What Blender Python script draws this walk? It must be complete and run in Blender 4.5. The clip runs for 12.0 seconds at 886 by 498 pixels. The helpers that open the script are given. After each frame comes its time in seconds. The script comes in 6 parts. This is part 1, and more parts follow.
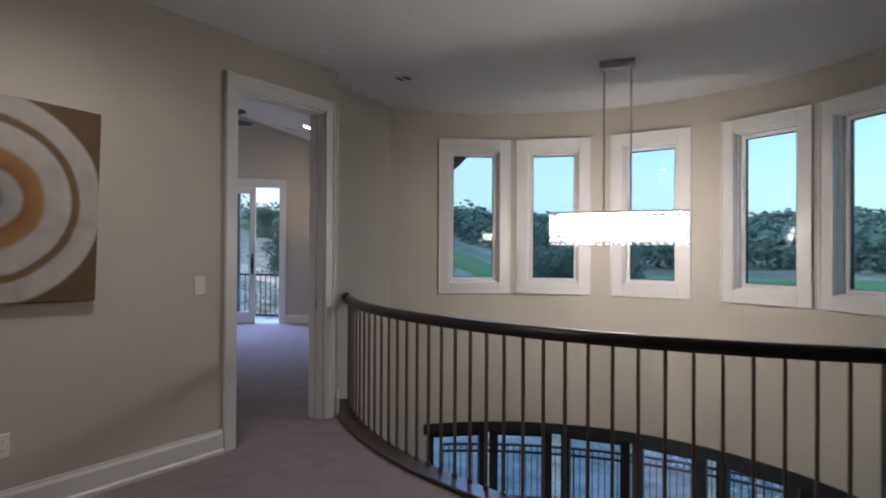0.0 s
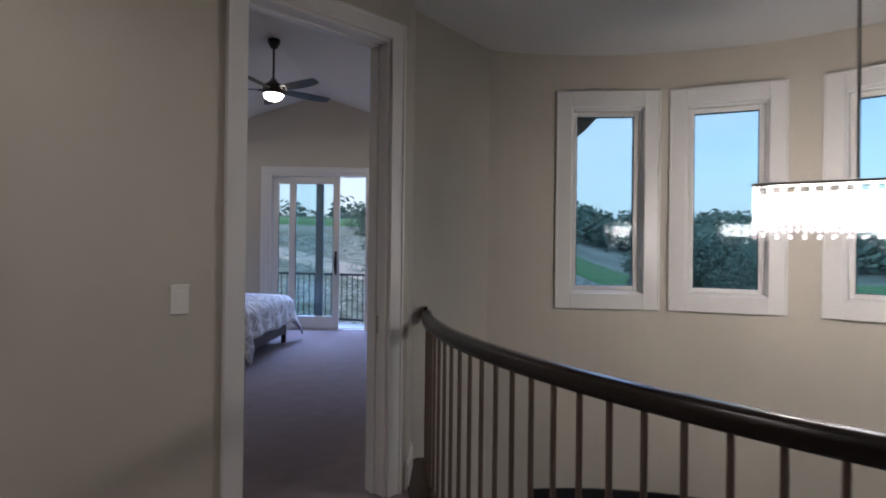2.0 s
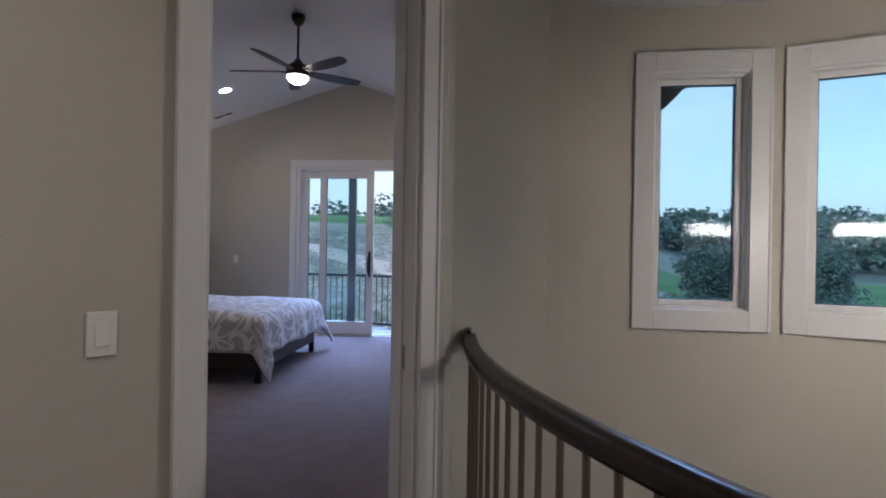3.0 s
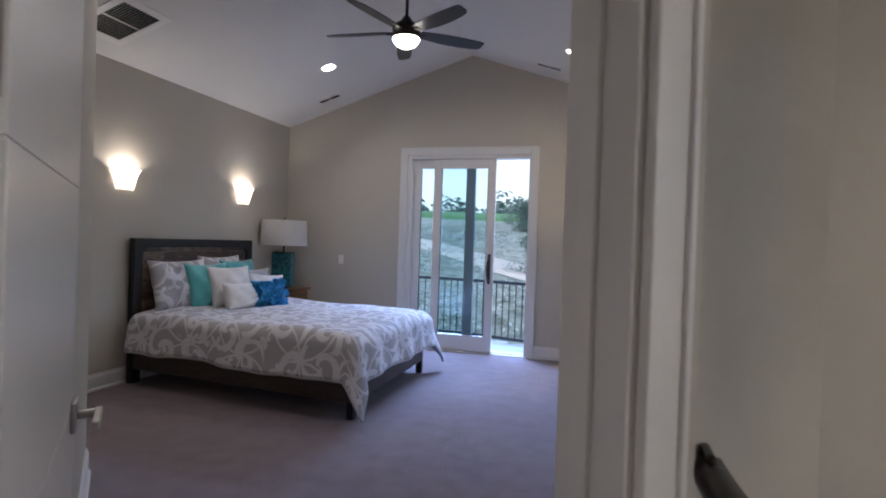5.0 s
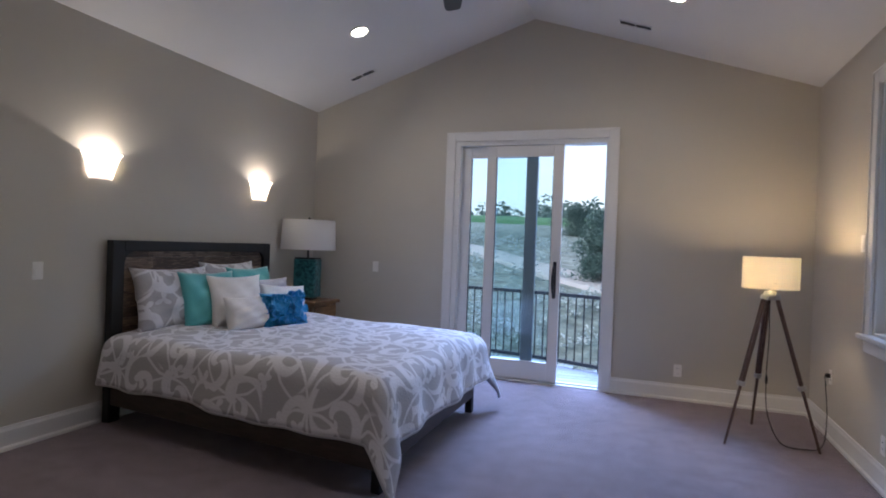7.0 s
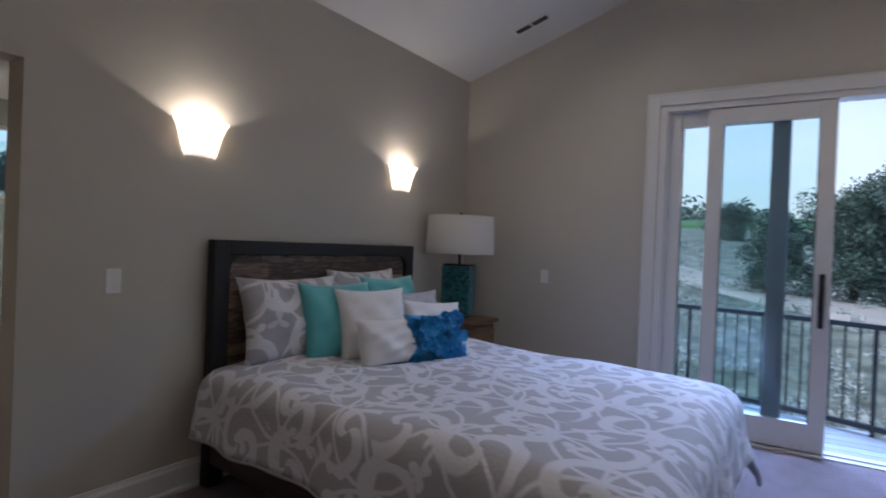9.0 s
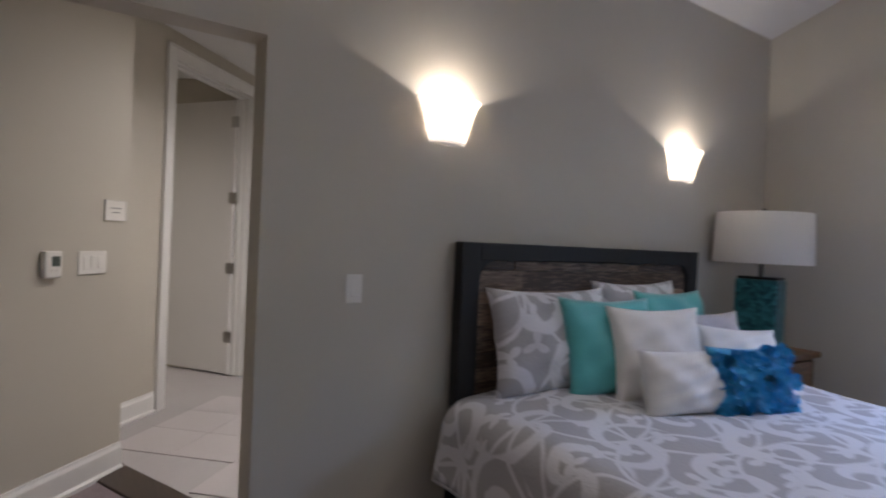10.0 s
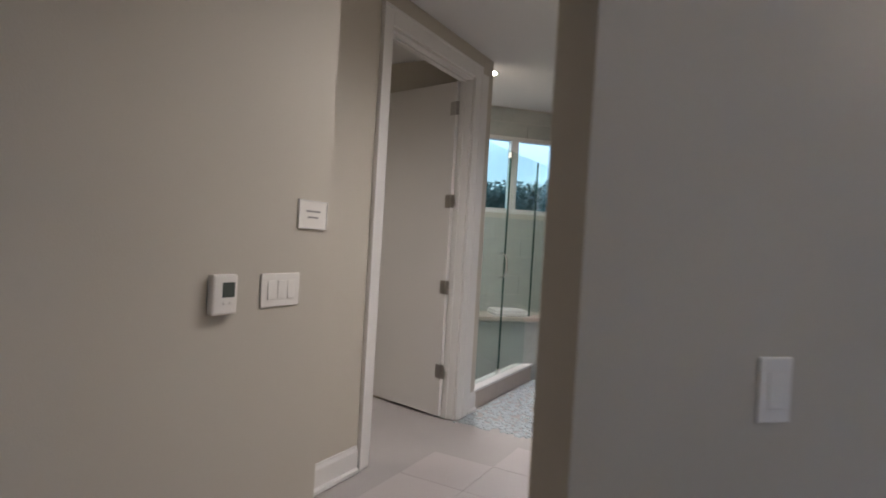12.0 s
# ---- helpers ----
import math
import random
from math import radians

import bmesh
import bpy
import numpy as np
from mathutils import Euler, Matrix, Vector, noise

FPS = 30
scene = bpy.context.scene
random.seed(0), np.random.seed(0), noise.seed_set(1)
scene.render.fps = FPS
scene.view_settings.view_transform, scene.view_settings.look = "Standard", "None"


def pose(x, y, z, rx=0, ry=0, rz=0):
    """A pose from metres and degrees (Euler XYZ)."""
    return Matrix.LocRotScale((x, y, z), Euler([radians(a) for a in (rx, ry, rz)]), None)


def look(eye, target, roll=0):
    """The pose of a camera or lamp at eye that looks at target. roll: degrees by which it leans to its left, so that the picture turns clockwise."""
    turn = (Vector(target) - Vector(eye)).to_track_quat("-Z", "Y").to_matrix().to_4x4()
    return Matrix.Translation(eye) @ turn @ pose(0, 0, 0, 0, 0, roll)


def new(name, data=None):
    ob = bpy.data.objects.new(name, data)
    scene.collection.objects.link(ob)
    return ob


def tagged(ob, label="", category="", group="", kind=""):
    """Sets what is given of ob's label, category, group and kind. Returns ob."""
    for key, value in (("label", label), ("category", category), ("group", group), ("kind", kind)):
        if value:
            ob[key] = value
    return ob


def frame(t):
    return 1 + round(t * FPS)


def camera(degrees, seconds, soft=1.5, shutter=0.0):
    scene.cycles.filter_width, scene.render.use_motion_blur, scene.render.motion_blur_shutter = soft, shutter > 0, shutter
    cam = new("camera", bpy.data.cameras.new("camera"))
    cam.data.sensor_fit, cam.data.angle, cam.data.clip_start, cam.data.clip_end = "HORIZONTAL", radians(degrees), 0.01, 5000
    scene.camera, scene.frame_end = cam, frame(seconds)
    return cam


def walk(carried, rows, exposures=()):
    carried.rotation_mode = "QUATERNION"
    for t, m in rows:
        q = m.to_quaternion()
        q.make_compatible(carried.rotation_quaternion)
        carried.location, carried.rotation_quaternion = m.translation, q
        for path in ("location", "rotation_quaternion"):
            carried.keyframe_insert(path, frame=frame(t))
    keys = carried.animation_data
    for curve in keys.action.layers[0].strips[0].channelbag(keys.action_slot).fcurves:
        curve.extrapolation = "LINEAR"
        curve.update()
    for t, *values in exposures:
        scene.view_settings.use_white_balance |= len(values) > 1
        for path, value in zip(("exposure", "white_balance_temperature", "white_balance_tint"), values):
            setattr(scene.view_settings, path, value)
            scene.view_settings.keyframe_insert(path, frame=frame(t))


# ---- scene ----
cam = camera(75.5, 12.0, soft=1.85, shutter=0.35)
PATH = [
    (0, (0.895, 0.225, 1.286), (1.259, 2.191, 1.297), 0.3),
    (0.5, (0.958, 0.583, 1.269), (1.208, 2.567, 1.279), 0.4),
    (1, (0.996, 0.976, 1.265), (1.189, 2.967, 1.272), 0.5),
    (1.5, (1.051, 1.384, 1.276), (1.176, 3.38, 1.285), 0.6),
    (2, (1.066, 1.758, 1.272), (1.076, 3.758, 1.278), 0.7),
    (2.5, (1.034, 2.178, 1.290), (0.960, 4.177, 1.294), 0.8),
    (3, (1.030, 2.562, 1.306), (0.900, 4.557, 1.303), 0.9),
    (4.8, (0.782, 3.722, 1.372), (0.301, 5.663, 1.352), 2.0),
    (5, (0.743, 3.842, 1.368), (0.212, 5.770, 1.345), 1.9),
    (5.5, (0.633, 4.109, 1.381), (0.043, 6.02, 1.36), 2.0),
    (6, (0.52, 4.385, 1.375), (-0.096, 6.287, 1.353), 2.1),
    (6.5, (0.417, 4.698, 1.368), (-0.227, 6.592, 1.353), 2.1),
    (8.5, (-0.325, 5.926, 1.359), (-1.237, 7.706, 1.338), 2.3),
    (9, (-0.676, 6.176, 1.336), (-1.749, 7.864, 1.321), 2.3),
    (9.5, (-0.985, 6.392, 1.302), (-2.316, 7.884, 1.296), 2.3),
    (10, (-1.299, 6.582, 1.311), (-2.944, 7.719, 1.285), 2.6),
    (10.5, (-1.641, 6.728, 1.318), (-3.452, 7.575, 1.281), 3.1),
    (11, (-1.969, 6.824, 1.325), (-3.86, 7.475, 1.281), 3.3),
    (11.5, (-2.282, 6.865, 1.327), (-4.2, 7.433, 1.287), 3.2),
    (12, (-2.595, 6.763, 1.332), (-4.519, 7.309, 1.3), 3.4),
]
walk(cam, [(t, look(eye, target, roll)) for t, eye, target, roll in PATH], [(t, e, 6250, 15) for t, e in ((0, 1.19), (1, 1.06), (2, 0.93), (3, 1.05), (5, 1.42), (6.5, 1.32), (8.5, 1.10), (9, 0.92), (9.5, 0.98), (10, 1.30), (10.5, 1.36), (12, 1.33))])

# ---- world, sun, exposure ----
world = bpy.data.worlds.new("dusk_sky")
scene.world = world
world.use_nodes = True
wn = world.node_tree
sky = wn.nodes.new("ShaderNodeTexSky")
sky.sky_type = "NISHITA"
sky.sun_disc = False
sky.sun_elevation = radians(38.0)
sky.sun_rotation = radians(250.0)
sky.air_density, sky.dust_density, sky.ozone_density = 1.0, 2.5, 1.5
wtc = wn.nodes.new("ShaderNodeTexCoord")
wmap = wn.nodes.new("ShaderNodeMapping")
wmap.inputs["Scale"].default_value = (1.0, 1.0, 4.5)
cloud = wn.nodes.new("ShaderNodeTexNoise")
cloud.inputs["Scale"].default_value, cloud.inputs["Detail"].default_value = 2.2, 6
cloudy = wn.nodes.new("ShaderNodeMapRange")
cloudy.inputs["From Min"].default_value, cloudy.inputs["From Max"].default_value = 0.40, 0.64
cloudy.inputs["To Min"].default_value, cloudy.inputs["To Max"].default_value = 0.22, 0.92
wmix = wn.nodes.new("ShaderNodeMix")
wmix.data_type = "RGBA"
wmix.inputs[7].default_value = (3.1, 3.7, 4.3, 1)
wn.links.new(wtc.outputs["Generated"], wmap.inputs[0])
wn.links.new(wmap.outputs[0], cloud.inputs["Vector"])
wn.links.new(cloud.outputs["Fac"], cloudy.inputs["Value"])
wn.links.new(cloudy.outputs[0], wmix.inputs[0])
wn.links.new(sky.outputs["Color"], wmix.inputs[6])
wn.links.new(wmix.outputs[2], wn.nodes["Background"].inputs["Color"])
wn.nodes["Background"].inputs["Strength"].default_value = 0.15
sun = new("sun", bpy.data.lights.new("sun", "SUN"))
sun.data.energy, sun.data.angle, sun.data.color = 0.5, radians(20.0), (1.0, 0.93, 0.85)
sun.matrix_world = look((-40, -20, 22), (0, 0, 0))
scene.view_settings.exposure = 1.3


def sky_fill(name, eye, target, w, h, watts):
    """An added lamp, just outside and above a window, that strengthens the sky's light."""
    l = new(name, bpy.data.lights.new(name, "AREA"))
    l.data.shape, l.data.size, l.data.size_y = "RECTANGLE", w, h
    l.data.energy, l.data.color = watts, (0.32, 0.52, 1.0)
    l.matrix_world = look(eye, target)


sky_fill("skylight_sliding_door", (-0.85, 12.3, 3.35), (-0.85, 8.6, 0.0), 2.0, 1.0, 285.0)
sky_fill("skylight_east_window", (2.95, 8.4, 3.2), (-1.0, 8.4, 0.2), 1.8, 0.8, 40.0)

# ---- materials ----


def node_material(name):
    m = bpy.data.materials.new(name)
    m.use_nodes = True
    nt = m.node_tree
    return m, nt, nt.nodes["Principled BSDF"]


def paint(name, colour, rough=0.5, vary=0.06, scale=3.0, bump=0.08, grain=180.0, metal=0.0, island=0.0, spec=0.5, sheen=0.0):
    """A surface with variation at two scales and fine relief."""
    m, nt, b = node_material(name)
    co = nt.nodes.new("ShaderNodeTexCoord")
    big = nt.nodes.new("ShaderNodeTexNoise")
    big.inputs["Scale"].default_value = scale
    big.inputs["Detail"].default_value = 5
    fine = nt.nodes.new("ShaderNodeTexNoise")
    fine.inputs["Scale"].default_value = grain
    fine.inputs["Detail"].default_value = 3
    for n in (big, fine):
        nt.links.new(co.outputs["Object"], n.inputs["Vector"])
    mix = nt.nodes.new("ShaderNodeMix")
    mix.data_type = "RGBA"
    mix.inputs[6].default_value = (*[c * (1 - vary) for c in colour], 1)
    mix.inputs[7].default_value = (*[min(1, c * (1 + vary)) for c in colour], 1)
    blend = nt.nodes.new("ShaderNodeMath")
    blend.operation = "MULTIPLY_ADD"
    blend.inputs[1].default_value = 0.35
    add = nt.nodes.new("ShaderNodeMath")
    add.operation = "MULTIPLY_ADD"
    add.inputs[1].default_value = 0.9
    add.inputs[2].default_value = -0.12
    nt.links.new(big.outputs["Fac"], add.inputs[0])
    nt.links.new(fine.outputs["Fac"], blend.inputs[0])
    nt.links.new(add.outputs[0], blend.inputs[2])
    last = blend
    if island:
        info = nt.nodes.new("ShaderNodeObjectInfo")
        geo = nt.nodes.new("ShaderNodeNewGeometry")
        s = nt.nodes.new("ShaderNodeMath")
        s.operation = "ADD"
        nt.links.new(info.outputs["Random"], s.inputs[0])
        nt.links.new(geo.outputs["Random Per Island"], s.inputs[1])
        k = nt.nodes.new("ShaderNodeMath")
        k.operation = "MULTIPLY_ADD"
        k.inputs[1].default_value = island
        nt.links.new(s.outputs[0], k.inputs[0])
        nt.links.new(blend.outputs[0], k.inputs[2])
        last = k
    nt.links.new(last.outputs[0], mix.inputs[0])
    nt.links.new(mix.outputs[2], b.inputs["Base Color"])
    bp = nt.nodes.new("ShaderNodeBump")
    bp.inputs["Strength"].default_value = bump
    bp.inputs["Distance"].default_value = 0.01
    nt.links.new(fine.outputs["Fac"], bp.inputs["Height"])
    nt.links.new(bp.outputs["Normal"], b.inputs["Normal"])
    b.inputs["Roughness"].default_value = rough
    b.inputs["Metallic"].default_value = metal
    b.inputs["Specular IOR Level"].default_value = spec
    b.inputs["Sheen Weight"].default_value = sheen
    return m


def glow(name, colour, strength):
    m, nt, b = node_material(name)
    b.inputs["Base Color"].default_value = (*colour, 1)
    b.inputs["Emission Color"].default_value = (*colour, 1)
    b.inputs["Emission Strength"].default_value = strength
    b.inputs["Roughness"].default_value = 0.4
    return m


def glass(name, tint, gloss=0.12):
    """Thin window glass: clear with a tint, and a mirror share that grows at a slant."""
    m = bpy.data.materials.new(name)
    m.use_nodes = True
    nt = m.node_tree
    nt.nodes.clear()
    out = nt.nodes.new("ShaderNodeOutputMaterial")
    tr = nt.nodes.new("ShaderNodeBsdfTransparent")
    tr.inputs["Color"].default_value = (*tint, 1)
    gl = nt.nodes.new("ShaderNodeBsdfGlossy")
    gl.inputs["Roughness"].default_value = 0.02
    fr = nt.nodes.new("ShaderNodeLayerWeight")
    pw = nt.nodes.new("ShaderNodeMath")
    pw.operation = "POWER"
    pw.inputs[1].default_value = 5.0
    k = nt.nodes.new("ShaderNodeMath")
    k.operation = "MULTIPLY_ADD"
    k.inputs[1].default_value = 0.55
    k.inputs[2].default_value = gloss
    k.use_clamp = True
    mx = nt.nodes.new("ShaderNodeMixShader")
    nt.links.new(fr.outputs["Facing"], pw.inputs[0])
    nt.links.new(pw.outputs[0], k.inputs[0])
    nt.links.new(k.outputs[0], mx.inputs[0])
    nt.links.new(tr.outputs[0], mx.inputs[1])
    nt.links.new(gl.outputs[0], mx.inputs[2])
    nt.links.new(mx.outputs[0], out.inputs[0])
    return m


def wood(name, dark, light, scale=(1.0, 14.0, 14.0), rough=0.5, island=0.0):
    m, nt, b = node_material(name)
    co = nt.nodes.new("ShaderNodeTexCoord")
    mp = nt.nodes.new("ShaderNodeMapping")
    mp.inputs["Scale"].default_value = scale
    no = nt.nodes.new("ShaderNodeTexNoise")
    no.inputs["Scale"].default_value = 4.0
    no.inputs["Detail"].default_value = 8
    no.inputs["Distortion"].default_value = 0.6
    nt.links.new(co.outputs["Object"], mp.inputs[0])
    nt.links.new(mp.outputs[0], no.inputs["Vector"])
    ramp = nt.nodes.new("ShaderNodeValToRGB")
    ramp.color_ramp.elements[0].position, ramp.color_ramp.elements[1].position = 0.3, 0.75
    ramp.color_ramp.elements[0].color, ramp.color_ramp.elements[1].color = (*dark, 1), (*light, 1)
    fac = no.outputs["Fac"]
    if island:
        info = nt.nodes.new("ShaderNodeObjectInfo")
        k = nt.nodes.new("ShaderNodeMath")
        k.operation = "MULTIPLY_ADD"
        k.inputs[1].default_value = island
        nt.links.new(info.outputs["Random"], k.inputs[0])
        sub = nt.nodes.new("ShaderNodeMath")
        sub.operation = "SUBTRACT"
        sub.inputs[1].default_value = island / 2
        nt.links.new(fac, k.inputs[2])
        nt.links.new(k.outputs[0], sub.inputs[0])
        fac = sub.outputs[0]
    nt.links.new(fac, ramp.inputs[0])
    nt.links.new(ramp.outputs[0], b.inputs["Base Color"])
    bp = nt.nodes.new("ShaderNodeBump")
    bp.inputs["Strength"].default_value = 0.15
    bp.inputs["Distance"].default_value = 0.004
    nt.links.new(no.outputs["Fac"], bp.inputs["Height"])
    nt.links.new(bp.outputs["Normal"], b.inputs["Normal"])
    b.inputs["Roughness"].default_value = rough
    return m


def scroll_cloth(name, ground, figure, scale=3.0):
    """Grey cotton with pale figures: curling arms that wind out of centres, and thin rings that cross them."""
    m, nt, b = node_material(name)
    L = nt.links.new

    def math_node(op, a, c=None, d=None):
        n = nt.nodes.new("ShaderNodeMath")
        n.operation = op
        for k, v in enumerate((a, c, d)):
            if v is None:
                continue
            if isinstance(v, (int, float)):
                n.inputs[k].default_value = v
            else:
                L(v, n.inputs[k])
        return n.outputs[0]

    def ramp(v, lo, hi):
        mr = nt.nodes.new("ShaderNodeMapRange")
        mr.inputs["From Min"].default_value, mr.inputs["From Max"].default_value = lo, hi
        L(v, mr.inputs["Value"])
        return mr.outputs[0]

    at = nt.nodes.new("ShaderNodeAttribute")
    at.attribute_name = "cloth"
    warp = nt.nodes.new("ShaderNodeTexNoise")
    warp.inputs["Scale"].default_value = 5.0
    L(at.outputs["Vector"], warp.inputs["Vector"])
    wv = nt.nodes.new("ShaderNodeVectorMath")
    wv.operation = "MULTIPLY_ADD"
    wv.inputs[1].default_value = (0.05, 0.05, 0.0)
    L(warp.outputs["Color"], wv.inputs[0])
    L(at.outputs["Vector"], wv.inputs[2])

    def cells(sc, off, rnd):
        o = nt.nodes.new("ShaderNodeVectorMath")
        o.inputs[1].default_value = off
        L(wv.outputs[0], o.inputs[0])
        v = nt.nodes.new("ShaderNodeTexVoronoi")
        v.voronoi_dimensions = "2D"
        v.inputs["Scale"].default_value, v.inputs["Randomness"].default_value = sc, rnd
        L(o.outputs[0], v.inputs["Vector"])
        d = nt.nodes.new("ShaderNodeVectorMath")
        d.operation = "SUBTRACT"
        L(o.outputs[0], d.inputs[0])
        L(v.outputs["Position"], d.inputs[1])
        xyz = nt.nodes.new("ShaderNodeSeparateXYZ")
        L(d.outputs[0], xyz.inputs[0])
        ang = math_node("ARCTAN2", xyz.outputs[1], xyz.outputs[0])
        col = nt.nodes.new("ShaderNodeSeparateColor")
        L(v.outputs["Color"], col.inputs[0])
        return v.outputs["Distance"], ang, col.outputs[0]

    # curling arms, each winding about its centre and swelling outwards
    d, ang, rnd = cells(scale, (0, 0, 0), 0.45)
    turn = math_node("MULTIPLY_ADD", d, 11.0, math_node("MULTIPLY_ADD", ang, 2.0, math_node("MULTIPLY", rnd, 6.28)))
    arms = ramp(math_node("SINE", turn), 0.28, 0.62)
    arms = math_node("MULTIPLY", arms, ramp(d, 0.66, 0.60))
    # small leaf lobes along the arms
    d2, ang2, rnd2 = cells(scale * 2.2, (0.37, 0.21, 0), 0.7)
    lobe = math_node("MULTIPLY_ADD", math_node("SINE", math_node("MULTIPLY_ADD", ang2, 3.0, math_node("MULTIPLY", rnd2, 6.28))), 0.16, 0.26)
    leaf = ramp(math_node("SUBTRACT", lobe, d2), -0.02, 0.03)
    leaf = math_node("MULTIPLY", leaf, ramp(rnd2, 0.52, 0.56))
    # two lattices of thin rings that meet in stars
    thin = None
    for shift in ((0.0, 0.0, 0.0), (0.28, 0.28, 0.0)):
        dr, angr, rndr = cells(1 / 0.56, shift, 0.0)
        line = ramp(math_node("ABSOLUTE", math_node("SUBTRACT", dr, 0.49)), 0.021, 0.010)
        thin = line if thin is None else math_node("MAXIMUM", thin, line)
    fac = math_node("MAXIMUM", math_node("MAXIMUM", arms, leaf), thin)
    mix = nt.nodes.new("ShaderNodeMix")
    mix.data_type = "RGBA"
    mix.inputs[6].default_value, mix.inputs[7].default_value = (*ground, 1), (*figure, 1)
    L(fac, mix.inputs[0])
    L(mix.outputs[2], b.inputs["Base Color"])
    weave = nt.nodes.new("ShaderNodeTexNoise")
    weave.inputs["Scale"].default_value = 60.0
    L(at.outputs["Vector"], weave.inputs["Vector"])
    bp = nt.nodes.new("ShaderNodeBump")
    bp.inputs["Strength"].default_value = 0.25
    bp.inputs["Distance"].default_value = 0.01
    L(weave.outputs["Fac"], bp.inputs["Height"])
    L(bp.outputs["Normal"], b.inputs["Normal"])
    b.inputs["Roughness"].default_value = 0.75
    b.inputs["Sheen Weight"].default_value = 0.2
    return m


def rings(name):
    """Canvas with broad rings in grey, ochre and white on a bronze ground; the rings centre on the object's origin."""
    m, nt, b = node_material(name)
    L = nt.links.new
    co = nt.nodes.new("ShaderNodeTexCoord")
    no = nt.nodes.new("ShaderNodeTexNoise")
    no.inputs["Scale"].default_value = 3.0
    no.inputs["Detail"].default_value = 7
    L(co.outputs["Object"], no.inputs["Vector"])
    sep = nt.nodes.new("ShaderNodeVectorMath")
    sep.operation = "MULTIPLY"
    sep.inputs[1].default_value = (1, 0, 1)
    L(co.outputs["Object"], sep.inputs[0])
    ln = nt.nodes.new("ShaderNodeVectorMath")
    ln.operation = "LENGTH"
    L(sep.outputs[0], ln.inputs[0])
    ad = nt.nodes.new("ShaderNodeMath")
    ad.operation = "MULTIPLY_ADD"
    ad.inputs[1].default_value = 0.035
    L(no.outputs["Fac"], ad.inputs[0])
    L(ln.outputs["Value"], ad.inputs[2])
    ramp = nt.nodes.new("ShaderNodeValToRGB")
    cr = ramp.color_ramp
    stops = ((0.0, (0.06, 0.06, 0.05)), (0.07, (0.10, 0.10, 0.09)), (0.10, (0.28, 0.27, 0.25)), (0.155, (0.33, 0.31, 0.28)),
             (0.175, (0.22, 0.10, 0.03)), (0.25, (0.34, 0.19, 0.07)), (0.27, (0.42, 0.38, 0.34)), (0.37, (0.46, 0.42, 0.38)),
             (0.385, (0.15, 0.09, 0.045)), (0.41, (0.18, 0.11, 0.05)), (0.425, (0.44, 0.40, 0.36)), (0.515, (0.47, 0.43, 0.38)), (0.53, (0.12, 0.075, 0.03)))
    cr.elements[0].position, cr.elements[0].color = stops[0][0], (*stops[0][1], 1)
    cr.elements[1].position, cr.elements[1].color = 1.0, (0.13, 0.085, 0.035, 1)
    for p, c in stops[1:]:
        e = cr.elements.new(p)
        e.color = (*c, 1)
    L(ad.outputs[0], ramp.inputs[0])
    grime = nt.nodes.new("ShaderNodeTexNoise")
    grime.inputs["Scale"].default_value = 9.0
    grime.inputs["Detail"].default_value = 9
    L(co.outputs["Object"], grime.inputs["Vector"])
    gm = nt.nodes.new("ShaderNodeMapRange")
    gm.inputs["To Min"].default_value, gm.inputs["To Max"].default_value = 0.6, 1.25
    L(grime.outputs["Fac"], gm.inputs["Value"])
    mul = nt.nodes.new("ShaderNodeVectorMath")
    mul.operation = "SCALE"
    L(ramp.outputs[0], mul.inputs[0])
    L(gm.outputs[0], mul.inputs["Scale"])
    L(mul.outputs[0], b.inputs["Base Color"])
    bp = nt.nodes.new("ShaderNodeBump")
    bp.inputs["Strength"].default_value = 0.3
    L(grime.outputs["Fac"], bp.inputs["Height"])
    L(bp.outputs["Normal"], b.inputs["Normal"])
    b.inputs["Roughness"].default_value = 0.5
    return m


WALL = paint("greige_paint", (0.506, 0.467, 0.396), 0.6, 0.04, 1.3, 0.05)
WALL_BED = WALL
CEIL = paint("ceiling_paint", (0.64, 0.63, 0.61), 0.8, 0.03, 1.5, 0.06)
TRIM = paint("white_trim", (0.70, 0.685, 0.66), 0.35, 0.03, 4.0, 0.02)
LEAF_WHITE = paint("door_paint", (0.70, 0.68, 0.66), 0.3, 0.02, 3.0, 0.02)
CARPET = paint("mauve_carpet", (0.208, 0.152, 0.164), 0.95, 0.46, 7.0, 1.0, 130.0, sheen=0.25)
TILE = paint("beige_tile", (0.42, 0.385, 0.375), 0.35, 0.12, 2.0, 0.05, 60.0, island=0.12)
GROUT = paint("grout", (0.40, 0.372, 0.36), 0.8)
PEBBLE = paint("blue_pebble", (0.33, 0.37, 0.39), 0.4, 0.35, 8.0, 0.1, island=0.6)
DARKWOOD = wood("dark_stained_wood", (0.022, 0.013, 0.009), (0.05, 0.03, 0.02), rough=0.3)
RAILWOOD = wood("dark_rail_wood", (0.012, 0.008, 0.006), (0.028, 0.017, 0.012), rough=0.28)
BRONZE = paint("bronze_metal", (0.17, 0.12, 0.09), 0.45, 0.1, 10.0, 0.03, metal=0.4)
BLACK = paint("black_frame", (0.012, 0.012, 0.014), 0.4, 0.1)
STEEL = paint("brushed_nickel", (0.42, 0.40, 0.38), 0.35, 0.06, 20.0, 0.03, metal=1.0)
CHROME = paint("chrome", (0.8, 0.8, 0.8), 0.08, 0.02, metal=1.0)
PLASTIC = paint("white_plastic", (0.78, 0.75, 0.70), 0.35, 0.02)
SCREEN = paint("dark_display", (0.03, 0.035, 0.035), 0.2)
